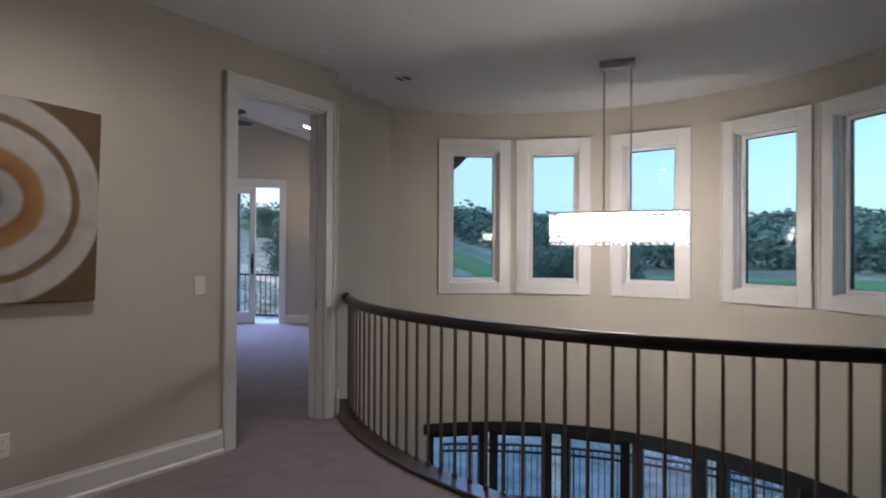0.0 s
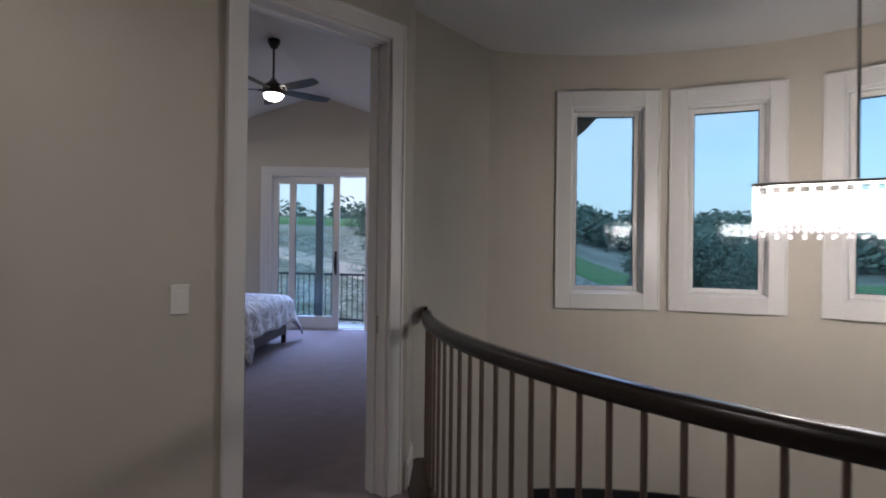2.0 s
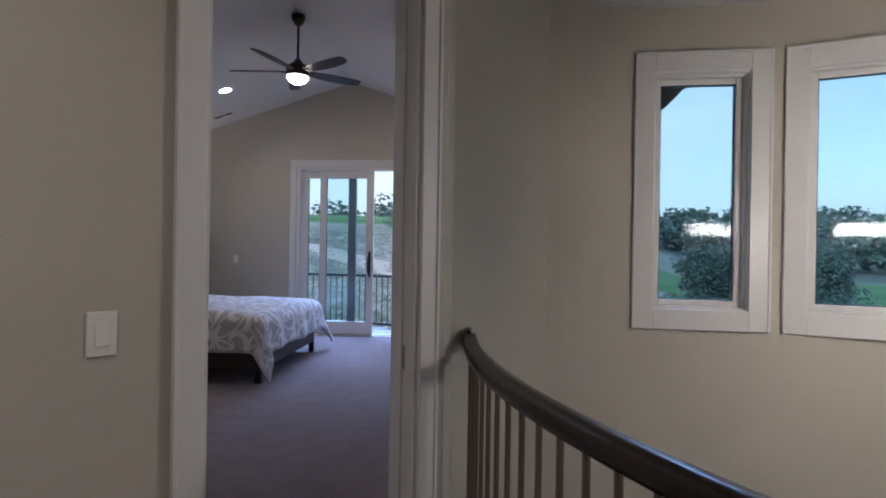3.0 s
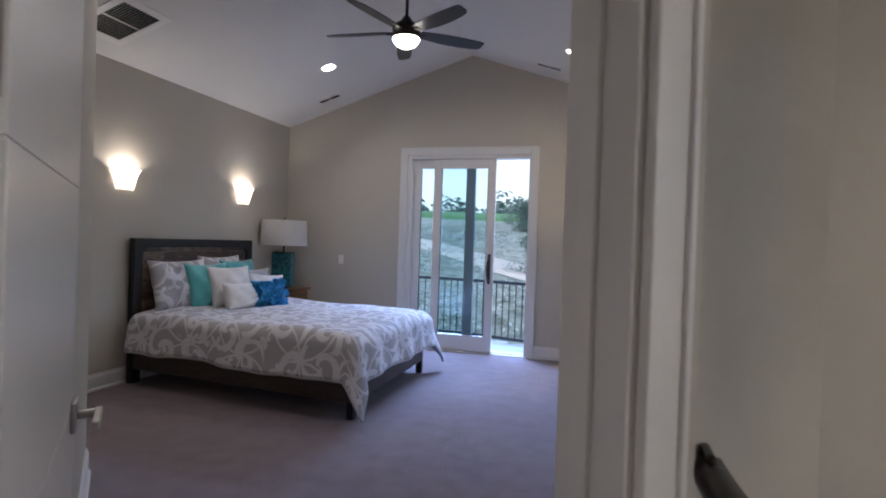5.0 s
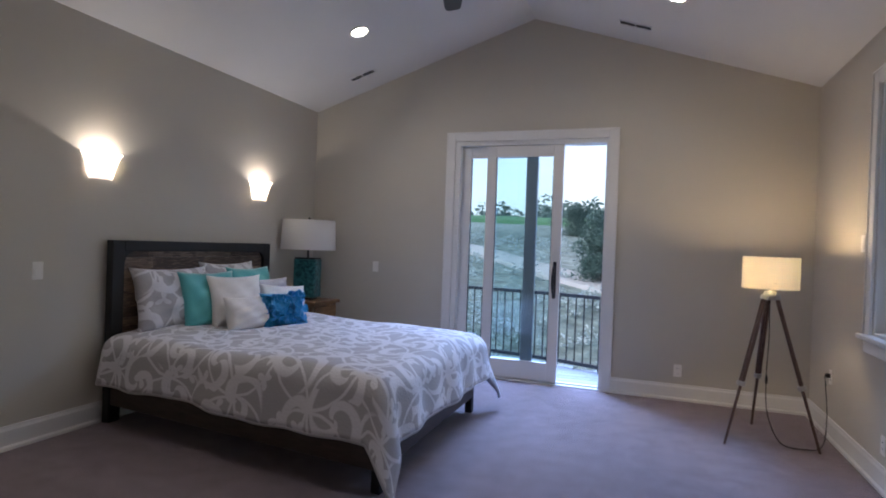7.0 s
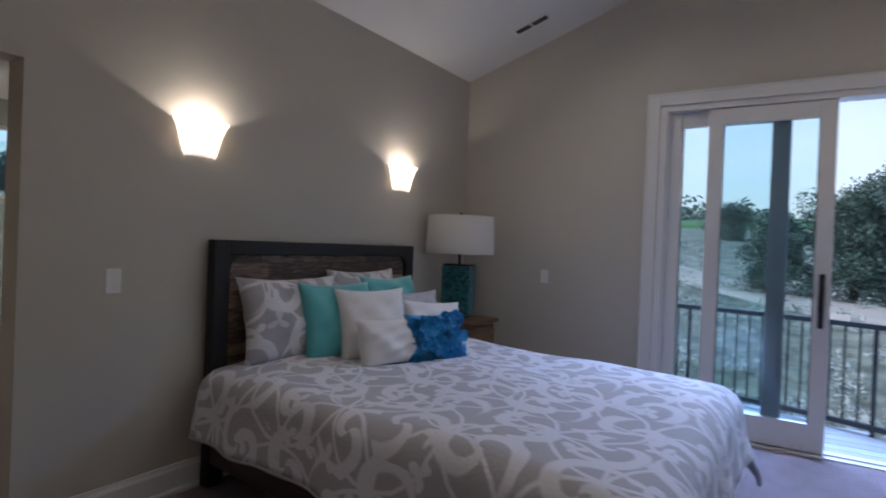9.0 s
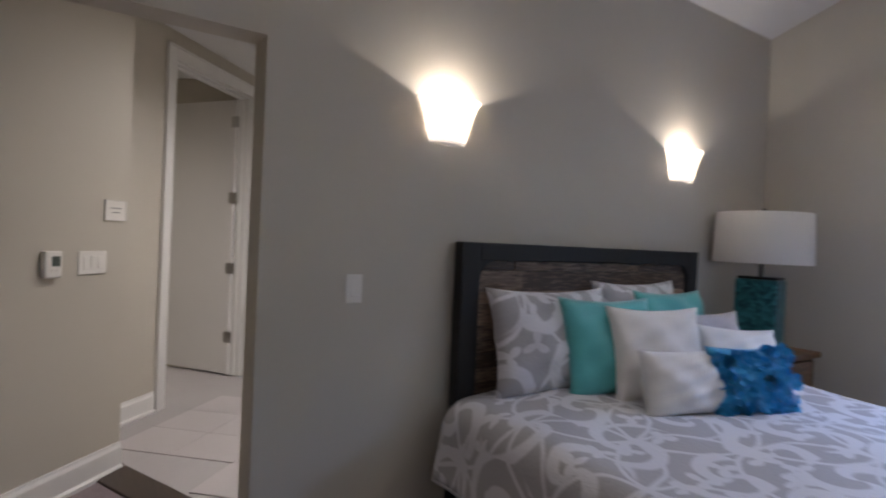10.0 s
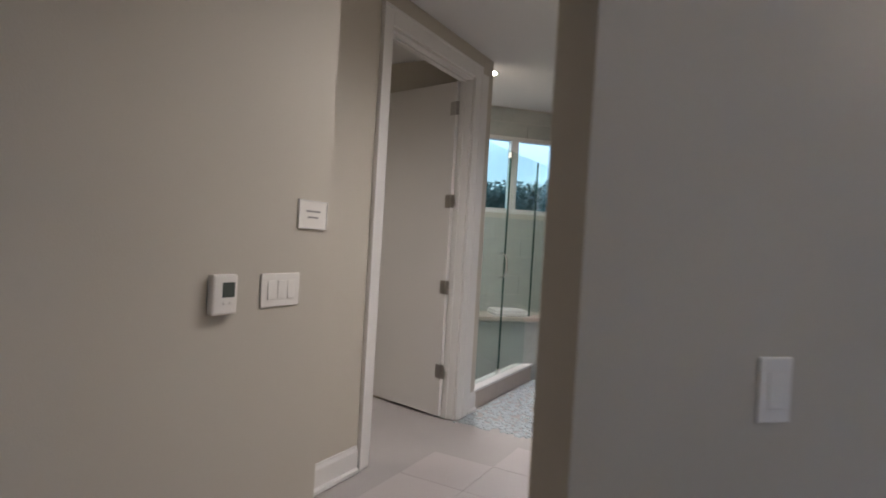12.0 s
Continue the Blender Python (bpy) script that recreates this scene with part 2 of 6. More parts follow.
GLASS = glass("tinted_glass", (0.76, 0.885, 0.93), 0.045)
LOWGLASS = glass("blue_tinted_glass", (0.78, 0.88, 1.0), 0.03)
CLEAR = glass("shower_glass", (0.90, 0.96, 0.945), 0.06)
SLIDEGLASS = glass("clear_door_glass", (0.90, 0.97, 0.985), 0.045)

# ---- helpers for meshes ----


def part(name, bm, material, parent=None, label="", smooth=False):
    me = bpy.data.meshes.new(name)
    bmesh.ops.recalc_face_normals(bm, faces=bm.faces)
    bm.to_mesh(me)
    bm.free()
    if smooth:
        for p in me.polygons:
            p.use_smooth = True
    if material:
        me.materials.append(material)
    ob = new(name, me)
    if parent:
        ob.parent = parent
    if label:
        ob["label"] = label
    return ob


def thing(name, m, label, category, group=""):
    e = new(name)
    e.empty_display_size = 0.1
    e.matrix_world = m
    return tagged(e, label, category, group)


def box(bm, lo, hi, m=None, bevel=0.0, segs=2):
    c = [(a + b) / 2 for a, b in zip(lo, hi)]
    s = [abs(b - a) for a, b in zip(lo, hi)]
    t = bmesh.new()
    bmesh.ops.create_cube(t, size=1, matrix=Matrix.Translation(c) @ Matrix.Diagonal((*s, 1)))
    if bevel:
        bmesh.ops.bevel(t, geom=t.edges[:], offset=min(bevel, min(s) * 0.45), segments=segs, affect="EDGES", profile=0.5)
    merge(bm, t, m)
    return bm


def merge(bm, t, m=None):
    if m is not None:
        t.transform(m)
    me = bpy.data.meshes.new("t")
    t.to_mesh(me)
    t.free()
    bm.from_mesh(me)
    bpy.data.meshes.remove(me)


def boxed(lo, hi, bevel=0.0, m=None):
    return box(bmesh.new(), lo, hi, m, bevel)


def tube(bm, a, b, ra, rb=None, n=10):
    a, b = Vector(a), Vector(b)
    rb = ra if rb is None else rb
    t = bmesh.new()
    bmesh.ops.create_cone(t, cap_ends=True, segments=n, radius1=ra, radius2=rb, depth=(b - a).length)
    merge(bm, t, Matrix.Translation((a + b) / 2) @ (b - a).to_track_quat("Z", "Y").to_matrix().to_4x4())
    return bm


def sweep(bm, pts, section, up=Vector((0, 0, 1)), closed=False):
    """A section, given as (side, up) pairs, along a line of points."""
    pts = [Vector(p) for p in pts]
    ringsv = []
    n = len(pts)
    for i, p in enumerate(pts):
        a = pts[max(i - 1, 0)]
        b = pts[min(i + 1, n - 1)]
        d = (b - a).normalized()
        side = d.cross(up).normalized()
        u = side.cross(d)
        ringsv.append([bm.verts.new(p + side * s + u * v) for s, v in section])
    k = len(section)
    for r0, r1 in zip(ringsv, ringsv[1:]):
        for j in range(k):
            bm.faces.new((r0[j], r0[(j + 1) % k], r1[(j + 1) % k], r1[j]))
    bm.faces.new(ringsv[0][::-1])
    bm.faces.new(ringsv[-1])
    return bm


def lathe(profile, n=28, m=None, bm=None, cap=True):
    t = bmesh.new()
    rs = []
    for r, z in profile:
        rs.append([t.verts.new((r * math.cos(2 * math.pi * i / n), r * math.sin(2 * math.pi * i / n), z)) for i in range(n)])
    for a, b in zip(rs, rs[1:]):
        for i in range(n):
            t.faces.new((a[i], a[(i + 1) % n], b[(i + 1) % n], b[i]))
    if cap:
        t.faces.new(rs[0][::-1])
        t.faces.new(rs[-1])
    if bm is None:
        if m is not None:
            t.transform(m)
        return t
    merge(bm, t, m)
    return bm


def slab(pts, z0, z1):
    bm = bmesh.new()
    lo = [bm.verts.new((x, y, z0)) for x, y in pts]
    hi = [bm.verts.new((x, y, z1)) for x, y in pts]
    bm.faces.new(lo[::-1])
    bm.faces.new(hi)
    n = len(pts)
    for i in range(n):
        bm.faces.new((lo[i], lo[(i + 1) % n], hi[(i + 1) % n], hi[i]))
    return bm


def along(p, q, z=0.0):
    """Local frame of a wall: x from p to q, y to the left of that, z up; the origin at p."""
    d = Vector((q[0] - p[0], q[1] - p[1]))
    return pose(p[0], p[1], z, 0, 0, math.degrees(math.atan2(d.y, d.x))), d.length


def wall(name, p, q, thick, z0, z1, holes=(), material=None, extra=None):
    """A wall from p to q, seen from its right side; its thickness lies to the left. holes: (s0, s1, za, zb)."""
    m, length = along(p, q)
    ss = sorted({0.0, length, *[h[0] for h in holes], *[h[1] for h in holes]})
    zs = sorted({z0, z1, *[h[2] for h in holes], *[h[3] for h in holes]})
    bm = bmesh.new()
    inside = lambda s, z: any(h[0] < s < h[1] and h[2] < z < h[3] for h in holes)
    for a, b in zip(ss, ss[1:]):
        run = None
        for c, d in zip(zs, zs[1:]):
            if not inside((a + b) / 2, (c + d) / 2):
                if run:
                    run[1] = d
                else:
                    run = [c, d]
            elif run:
                box(bm, (a, 0, run[0]), (b, thick, run[1]), m)
                run = None
        if run:
            box(bm, (a, 0, run[0]), (b, thick, run[1]), m)
    if extra:
        extra(bm, m)
    return tagged(part(name, bm, material or WALL), kind="structure")


def skirting(name, p, q, h=0.15, t=0.016):
    """A baseboard on the right side of the line from p to q: a tall flat board, a bevelled top and a shoe moulding."""
    m, length = along(p, q)
    bm = bmesh.new()
    prof = [(0, 0), (-t - 0.012, 0), (-t - 0.012, 0.018), (-t, 0.03), (-t, h - 0.03), (-t * 0.55, h - 0.012), (-t * 0.5, h), (0, h)]
    ends = [[bm.verts.new((s, y, z)) for y, z in prof] for s in (0, length)]
    k = len(prof)
    for j in range(k):
        bm.faces.new((ends[0][j], ends[0][(j + 1) % k], ends[1][(j + 1) % k], ends[1][j]))
    bm.faces.new(ends[0][::-1])
    bm.faces.new(ends[1])
    bm.transform(m)
    return tagged(part(name, bm, TRIM), kind="structure")


def casing_boards(m, s0, s1, z0, z1, w, t, parent, bottom=False, sign=-1):
    """Flat boards with a back band round an opening; parts of parent, which sits at the origin of m."""
    lo = z0 - (w if bottom else 0)
    spans = [("casing_side", (s0 - w, lo), (s0, z1 + w)), ("casing_side", (s1, lo), (s1 + w, z1 + w)), ("casing_head", (s0, z1), (s1, z1 + w))]
    if bottom:
        spans.append(("casing_bottom", (s0, lo), (s1, z0)))
    for name, (a, c), (b, d) in spans:
        bm = boxed((a, 0, c), (b, sign * t, d), 0.004)
        if name == "casing_side":
            e = (a, a + 0.014) if a < s0 else (b - 0.014, b)
            box(bm, (e[0], sign * t * 0.5, c), (e[1], sign * (t + 0.008), d), None, 0.003)
        elif name == "casing_head":
            box(bm, (a - w, sign * t * 0.5, d - 0.014), (b + w, sign * (t + 0.0085), d + 0.001), None, 0.003)
        part(name, bm, TRIM, parent)


# ---- plan ----
WEST, EAST, NORTH = -3.39, 1.66, 10.80
PLATE, RIDGE_X, RIDGE_Z = 2.86, -0.87, 3.70
HALL_TOP = 2.70
DOOR_C = 3.91                       # hall face of the door wall: y - x
CX, CY, R_TUR = 2.06, 3.41, 2.49    # the round wall
RX, RY, R_RAIL = 4.42, 5.26, 3.43   # the curved guard
LOW = -3.1


def ring(cx, cy, r, deg):
    return (cx + r * math.cos(radians(deg)), cy + r * math.sin(radians(deg)))


def roof_z(x):
    return RIDGE_Z - abs(x - RIDGE_X) / 3.0


# floors
arc = [ring(RX, RY, R_RAIL + 0.06, a) for a in np.linspace(181.5, 269, 40)]
hall = [(-3.0, -3.0), (4.75, -3.0), (4.75, 1.80)] + arc[::-1] + [(0.86, 5.1), (0.80, 4.78), (-3.0, 0.98)]
tagged(part("floor_hall", slab(hall, -0.32, 0.0), CARPET), "mauve brown cut-pile carpet in the upper hall", "floor", kind="structure")
bedroom = [(0.80, 4.78), (0.85, 5.25), (1.30, 5.92), (1.75, 6.0), (1.75, 10.95), (-3.46, 10.95), (-3.46, 7.48), (-4.87, 6.93), (-3.2, 5.05), (-1.05, 2.93)]
tagged(part("floor_bedroom", slab(bedroom, -0.32, 0.0), CARPET), "mauve brown cut-pile bedroom carpet", "floor", kind="structure")
bath = [(-4.87, 6.93), (-3.46, 7.48), (-3.46, 12.0), (-8.3, 12.0), (-8.3, 4.0), (-4.87, 4.0)]
bath_floor = tagged(part("floor_bath", slab(bath, -0.32, -0.006), GROUT), "pale beige stone tile bathroom floor", "floor", kind="structure")
tagged(part("floor_lower", boxed((-3.2, -3.2, LOW - 0.2), (4.9, 6.2, LOW)), TILE), kind="structure")
m, n = along((-4.87, 6.93), (-3.46, 7.48))
tagged(part("threshold", boxed((-0.05, -0.17, -0.004), (n, 0.02, 0.012), 0.004, m), DARKWOOD), "dark wood threshold strip between carpet and tile", "threshold", kind="structure")

# hall walls; the door wall runs on the line y - x = DOOR_C
DOOR0, DOOR1, DOOR_H = 0.240, 0.800, 2.36
dw0 = (-3.0, -3.0 + DOOR_C)
to_s = lambda x: (x + 3.0) * math.sqrt(2)
wall("wall_door", dw0, (0.895, 0.895 + DOOR_C), 0.15, -0.32, 3.62, [(to_s(DOOR0), to_s(DOOR1), -0.02, DOOR_H)])
wall("wall_hall_jog", (0.893, 0.893 + DOOR_C), (0.905, 5.17), 0.12, LOW, 2.9)
wall("wall_hall_bend", (0.90, 5.15), ring(CX, CY, R_TUR, 105.3), 0.15, LOW, 2.9)
wall("wall_hall_west", (-3.0, -3.0), dw0, 0.15, LOW, 2.9)
wall("wall_hall_south", (4.75, -3.0), (-3.0, -3.0), 0.15, LOW, 2.9)
wall("wall_hall_east", ring(CX, CY, R_TUR, -32), (4.75, -3.0), 0.15, LOW, 2.9)
tagged(part("ceiling_hall", slab([(-3.1, -3.1), (4.9, -3.1), (4.9, 6.1), (1.5, 6.1), (0.80, 5.1), (-3.1, 0.85)], HALL_TOP, HALL_TOP + 0.08), CEIL), "smooth white painted hall ceiling", "ceiling", kind="structure")

# the round wall with five windows above and tall ones below
WINDOWS = (85.3, 66.9, 45.5, 22.5, 4.2)
WIN_HALF, WIN_LO, WIN_HI = 0.255, 0.98, 2.32
LOWER = ((95.8, 82.2), (80.8, 67.5), (64.5, 50.5), (49.0, 35.0), (32.0, 18.0), (16.5, 3.0))
LOW_HEAD = -0.49


def round_wall():
    holes = [(a - math.degrees(WIN_HALF / R_TUR), a + math.degrees(WIN_HALF / R_TUR), WIN_LO, WIN_HI) for a in WINDOWS]
    holes += [(96.2, 2.5, LOW + 0.1, LOW_HEAD)]
    holes = [(min(h[0], h[1]), max(h[0], h[1]), h[2], h[3]) for h in holes]
    marks = sorted({*np.round(np.linspace(-32, 107, 56), 3).tolist(), *[h[0] for h in holes], *[h[1] for h in holes]})
    zs = sorted({LOW, 2.9, WIN_LO, WIN_HI, LOW_HEAD, LOW + 0.1})
    bm = bmesh.new()
    keep = {}

    def v(a, z, r):
        key = (round(a, 4), round(z, 3), r)
        if key not in keep:
            x, y = ring(CX, CY, r, a)
            keep[key] = bm.verts.new((x, y, z))
        return keep[key]

    solid = lambda a, z: not any(h[0] < a < h[1] and h[2] < z < h[3] for h in holes)
    r0, r1 = R_TUR, R_TUR + 0.17
    for a, b in zip(marks, marks[1:]):
        for c, d in zip(zs, zs[1:]):
            am, zm = (a + b) / 2, (c + d) / 2
            if not solid(am, zm):
                continue
            bm.faces.new((v(a, c, r0), v(b, c, r0), v(b, d, r0), v(a, d, r0)))
            bm.faces.new((v(a, c, r1), v(a, d, r1), v(b, d, r1), v(b, c, r1)))
    for a, b in zip(marks, marks[1:]):
        for z in zs:
            below = solid((a + b) / 2, z - 0.01) and z > LOW
            above = solid((a + b) / 2, z + 0.01) and z < 2.9
            if below != above:
                bm.faces.new((v(a, z, r0), v(a, z, r1), v(b, z, r1), v(b, z, r0)))
    for c, d in zip(zs, zs[1:]):
        for a in marks:
            l = solid(a - 0.01, (c + d) / 2) and a > marks[0]
            r = solid(a + 0.01, (c + d) / 2) and a < marks[-1]
            if l != r:
                bm.faces.new((v(a, c, r0), v(a, d, r0), v(a, d, r1), v(a, c, r1)))
    ob = part("wall_turret", bm, WALL)
    return tagged(ob, "curved greige painted turret wall", "wall", kind="structure")


round_wall()


def turret_window(i, deg):
    """A fixed casement: deep white jambs, a stepped sash, tinted glass and mitred flat casing."""
    x, y = ring(CX, CY, R_TUR - 0.022, deg)
    w = tagged(new("window_%d" % i), "tall white-framed casement window in the curved wall", "window", kind="structure")
    w.matrix_world = pose(x, y, 0, 0, 0, deg - 90)      # local x across, y outwards
    h = WIN_HALF
    casing_boards(None, -h, h, WIN_LO, WIN_HI, 0.112, 0.022, w, True)
    t = bmesh.new()
    c = 0.111
    for lo, hi in (((-h - c, -0.001, WIN_LO - c), (-h + 0.004, 0.034, WIN_HI + c)), ((h - 0.004, -0.001, WIN_LO - c), (h + c, 0.034, WIN_HI + c)),
                   ((-h, -0.001, WIN_HI - 0.004), (h, 0.034, WIN_HI + c)), ((-h, -0.001, WIN_LO - c), (h, 0.034, WIN_LO + 0.004))):
        box(t, lo, hi)
    part("casing_backing", t, TRIM, w)
    def frame_ring(name, a, y0, y1, b, mat, bev=0.004):
        t = bmesh.new()
        box(t, (-h + a, y0, WIN_LO + a), (-h + b, y1, WIN_HI - a), None, bev)
        box(t, (h - b, y0, WIN_LO + a), (h - a, y1, WIN_HI - a), None, bev)
        box(t, (-h + b, y0, WIN_LO + a), (h - b, y1, WIN_LO + b), None, bev)
        box(t, (-h + b, y0, WIN_HI - b), (h - b, y1, WIN_HI - a), None, bev)
        part(name, t, mat, w)
    frame_ring("jamb", -0.002, 0.034, 0.16, 0.014, TRIM)
    frame_ring("sash", 0.014, 0.075, 0.13, 0.05, TRIM, 0.008)
    frame_ring("gasket", 0.048, 0.085, 0.12, 0.054, SCREEN, 0.001)
    g = part("pane", boxed((-h + 0.045, 0.100, WIN_LO + 0.045), (h - 0.045, 0.104, WIN_HI - 0.045)), GLASS, w)
    g.visible_shadow = False


for i, deg in enumerate(WINDOWS):
    turret_window(i + 1, deg)


def lower_window(i, a, b):
    deg = (a + b) / 2
    half = R_TUR * math.sin(radians(abs(a - b) / 2))
    x, y = ring(CX, CY, R_TUR * math.cos(radians(abs(a - b) / 2)) + 0.05, deg)
    w = tagged(new("window_%d" % i), "black-framed tall glass door of the lower floor", "glass door", kind="structure")
    w.matrix_world = pose(x, y, 0, 0, 0, deg - 90)
    z0, z1 = LOW + 0.1, LOW_HEAD
    t = bmesh.new()
    for lo, hi in (((-half - 0.03, 0, z0), (-half + 0.06, 0.09, z1)), ((half - 0.06, 0, z0), (half + 0.03, 0.09, z1)),
                   ((-half + 0.06, 0, z1 - 0.10), (half - 0.06, 0.09, z1)), ((-half + 0.06, 0, z0), (half - 0.06, 0.09, z0 + 0.2))):
        box(t, lo, hi, None, 0.006)
    part("window_frame", t, BLACK, w)
    g = part("pane", boxed((-half + 0.06, 0.04, z0 + 0.2), (half - 0.06, 0.045, z1 - 0.1)), LOWGLASS, w)
    g.visible_shadow = False


for i, (a, b) in enumerate(LOWER):
    lower_window(i + 6, a, b)
bm = bmesh.new()
for z0, z1, dr in ((LOW_HEAD - 0.03, LOW_HEAD + 0.045, -0.012),):
    sweep(bm, [(*ring(CX, CY, R_TUR - 0.001, a), (z0 + z1) / 2) for a in np.linspace(97.0, 2, 40)], [(-0.02, -0.05), (0.02, -0.05), (0.02, 0.05), (-0.02, 0.05)])
tagged(part("trim_lower_head", bm, BLACK), kind="structure")

# bedroom walls
SL0, SL1, SL_H = -1.67, -0.095, 2.47


def gable(bm, m):
    t = bmesh.new()
    pts = [(WEST - 0.1, PLATE - 0.02), (EAST + 0.1, PLATE - 0.02), (EAST + 0.1, roof_z(EAST + 0.1) + 0.02), (RIDGE_X, RIDGE_Z + 0.02), (WEST - 0.1, roof_z(WEST - 0.1) + 0.02)]
    vs = [[t.verts.new((x, y, z)) for x, z in pts] for y in (NORTH, NORTH + 0.16)]
    t.faces.new(vs[0])
    t.faces.new(vs[1][::-1])
    for i in range(5):
        t.faces.new((vs[0][i], vs[0][(i + 1) % 5], vs[1][(i + 1) % 5], vs[1][i]))
    merge(bm, t)


wall("wall_north", (WEST - 0.1, NORTH), (EAST + 0.1, NORTH), 0.16, -0.4, PLATE - 0.02, [(SL0 - WEST + 0.1, SL1 - WEST + 0.1, -0.1, SL_H)], extra=gable)
WEND, HEAD_W = 7.215, 2.03
wall("wall_west", (WEST, 5.3), (WEST, NORTH), 0.14, -0.32, PLATE + 0.03, [(0.0, WEND - 5.3, -0.32, HEAD_W)])
EW0, EW1, EWZ0, EWZ1 = 7.45, 9.375, 0.89, 2.50
wall("wall_east", (EAST, NORTH), (EAST, 5.93), 0.16, -0.32, PLATE + 0.03, [(NORTH - EW1, NORTH - EW0, EWZ0, EWZ1)])
wall("wall_closet_side", (0.15, 4.25), (-2.0, 6.40), 0.12, -0.32, 3.72)
wall("wall_closet_end", (-2.085, 6.315), (-3.2, 5.20), 0.12, -0.32, 3.72)
wall("wall_bath_near", (-3.0, 5.12), (-4.815, 6.935), 0.12, -0.32, PLATE + 0.03)
wall("wall_bath_return", (-4.902, 6.848), (-5.32, 6.43), 0.12, -0.32, 2.9)
for nm, x0, x1 in (("ceiling_bedroom_west", WEST - 0.14, RIDGE_X), ("ceiling_bedroom_east", RIDGE_X, EAST + 0.16)):
    bm = bmesh.new()
    vs = [bm.verts.new((x, y, roof_z(x) + dz)) for dz in (0, 0.12) for x, y in ((x0, 2.9), (x1, 2.9), (x1, NORTH + 0.16), (x0, NORTH + 0.16))]
    for q in ((0, 1, 2, 3), (7, 6, 5, 4), (0, 4, 5, 1), (1, 5, 6, 2), (2, 6, 7, 3), (3, 7, 4, 0)):
        bm.faces.new([vs[k] for k in q])
    tagged(part(nm, bm, CEIL), "sloping white painted vaulted ceiling", "ceiling", kind="structure")

# bathroom walls and ceiling
BATH_X = -8.2
BC = 1.44                           # plane of the inner bathroom door: x + y
bm_ = lambda x: (x, BC - x)
wall("wall_bath_door", bm_(-5.15), bm_(-6.86), 0.12, -0.32, 2.9, [((5.865 - 5.15) * math.sqrt(2), (6.63 - 5.15) * math.sqrt(2), -0.03, 2.54)])
wall("wall_bath_west", (BATH_X, 4.6), (BATH_X, 11.0), 0.15, -0.32, 2.9, [(8.45 - 4.6, 10.15 - 4.6, 1.65, 2.47)])
wall("wall_bath_north", (-8.35, 11.0), (WEST - 0.14, 11.0), 0.12, -0.32, 2.9)
wall("wall_bath_south", (-4.9, 5.0), (-8.35, 5.0), 0.12, -0.32, 2.9)
wall("wall_shower_side", bm_(-6.80), (-8.2, 6.79), 0.12, -0.32, 2.9)
wall("wall_bath_closet", (-5.26, 6.58), (-4.9, 5.0), 0.1, -0.32, 2.9)
tagged(part("ceiling_bath", boxed((-8.4, 4.0, 2.75), (WEST - 0.14, 12.0, 2.83)), CEIL), "flat white painted bathroom ceiling", "ceiling", kind="structure")

# baseboards
off = lambda x: (x, x + DOOR_C)
skirting("baseboard_hall", (-3.0, -3.0 + DOOR_C), off(DOOR0 - 0.062))
skirting("baseboard_hall_jog", (0.896, 4.79), (0.904, 5.12))
skirting("baseboard_west", (WEST, WEND), (WEST, NORTH))
skirting("baseboard_north_a", (WEST, NORTH), (SL0 - 0.095, NORTH))
skirting("baseboard_north_b", (SL1 + 0.095, NORTH), (EAST, NORTH))
skirting("baseboard_east", (EAST, NORTH), (EAST, 5.98))
skirting("baseboard_closet", (-0.45, 4.85), (-2.0, 6.40))
skirting("baseboard_bath_near", (-3.0, 5.12), (-4.815, 6.935))
skirting("baseboard_bath_a", bm_(-5.15), bm_(-5.79))
skirting("baseboard_bath_b", bm_(-6.75), bm_(-6.86))


# ---- doors, casings and sliding door ----
def door_casing(name, p, q, s0, s1, head, w, thick, label):
    """Casing on both faces and a lined jamb round an opening in the wall from p to q."""
    m, _ = along(p, q)
    d = tagged(new(name), label, "door frame", kind="structure")
    d.matrix_world = m
    casing_boards(None, s0 + 0.002, s1 - 0.002, 0.0, head, w, 0.020, d)
    for side, a, b in (("jamb_side", s0 - 0.002, s0 + 0.018), ("jamb_side", s1 - 0.018, s1 + 0.002)):
        part(side, boxed((a, 0.001, 0.0), (b, thick - 0.001, head), 0.003), TRIM, d)
    part("jamb_head", boxed((s0, 0.001, head - 0.018), (s1, thick - 0.001, head + 0.002), 0.003), TRIM, d)
    stop = bmesh.new()
    for a, b in ((s0 + 0.018, s0 + 0.030), (s1 - 0.030, s1 - 0.018)):
        box(stop, (a, thick * 0.45, 0.0), (b, thick * 0.72, head - 0.018), None, 0.003)
    box(stop, (s0 + 0.03, thick * 0.45, head - 0.030), (s1 - 0.03, thick * 0.72, head - 0.018), None, 0.003)
    part("door_stop", stop, TRIM, d)
    # casing on the far face
    for a, b, c, e in ((s1, s1 + w, 0, head + w), (s0, s1 + 0.0005, head, head + w)):
        part("casing_back", boxed((a, thick, c), (b, thick + 0.02, e), 0.004), TRIM, d)
    return d


S0, S1 = to_s(DOOR0), to_s(DOOR1)
frame_hall = door_casing("door_1", dw0, (0.895, 0.895 + DOOR_C), S0, S1, DOOR_H, 0.085, 0.15, "white painted door casing of the bedroom doorway")
part("strike_plate", boxed((S1 - 0.0205, 0.055, 0.84), (S1 - 0.017, 0.085, 0.93), 0.001), STEEL, frame_hall, "brushed nickel strike plate")


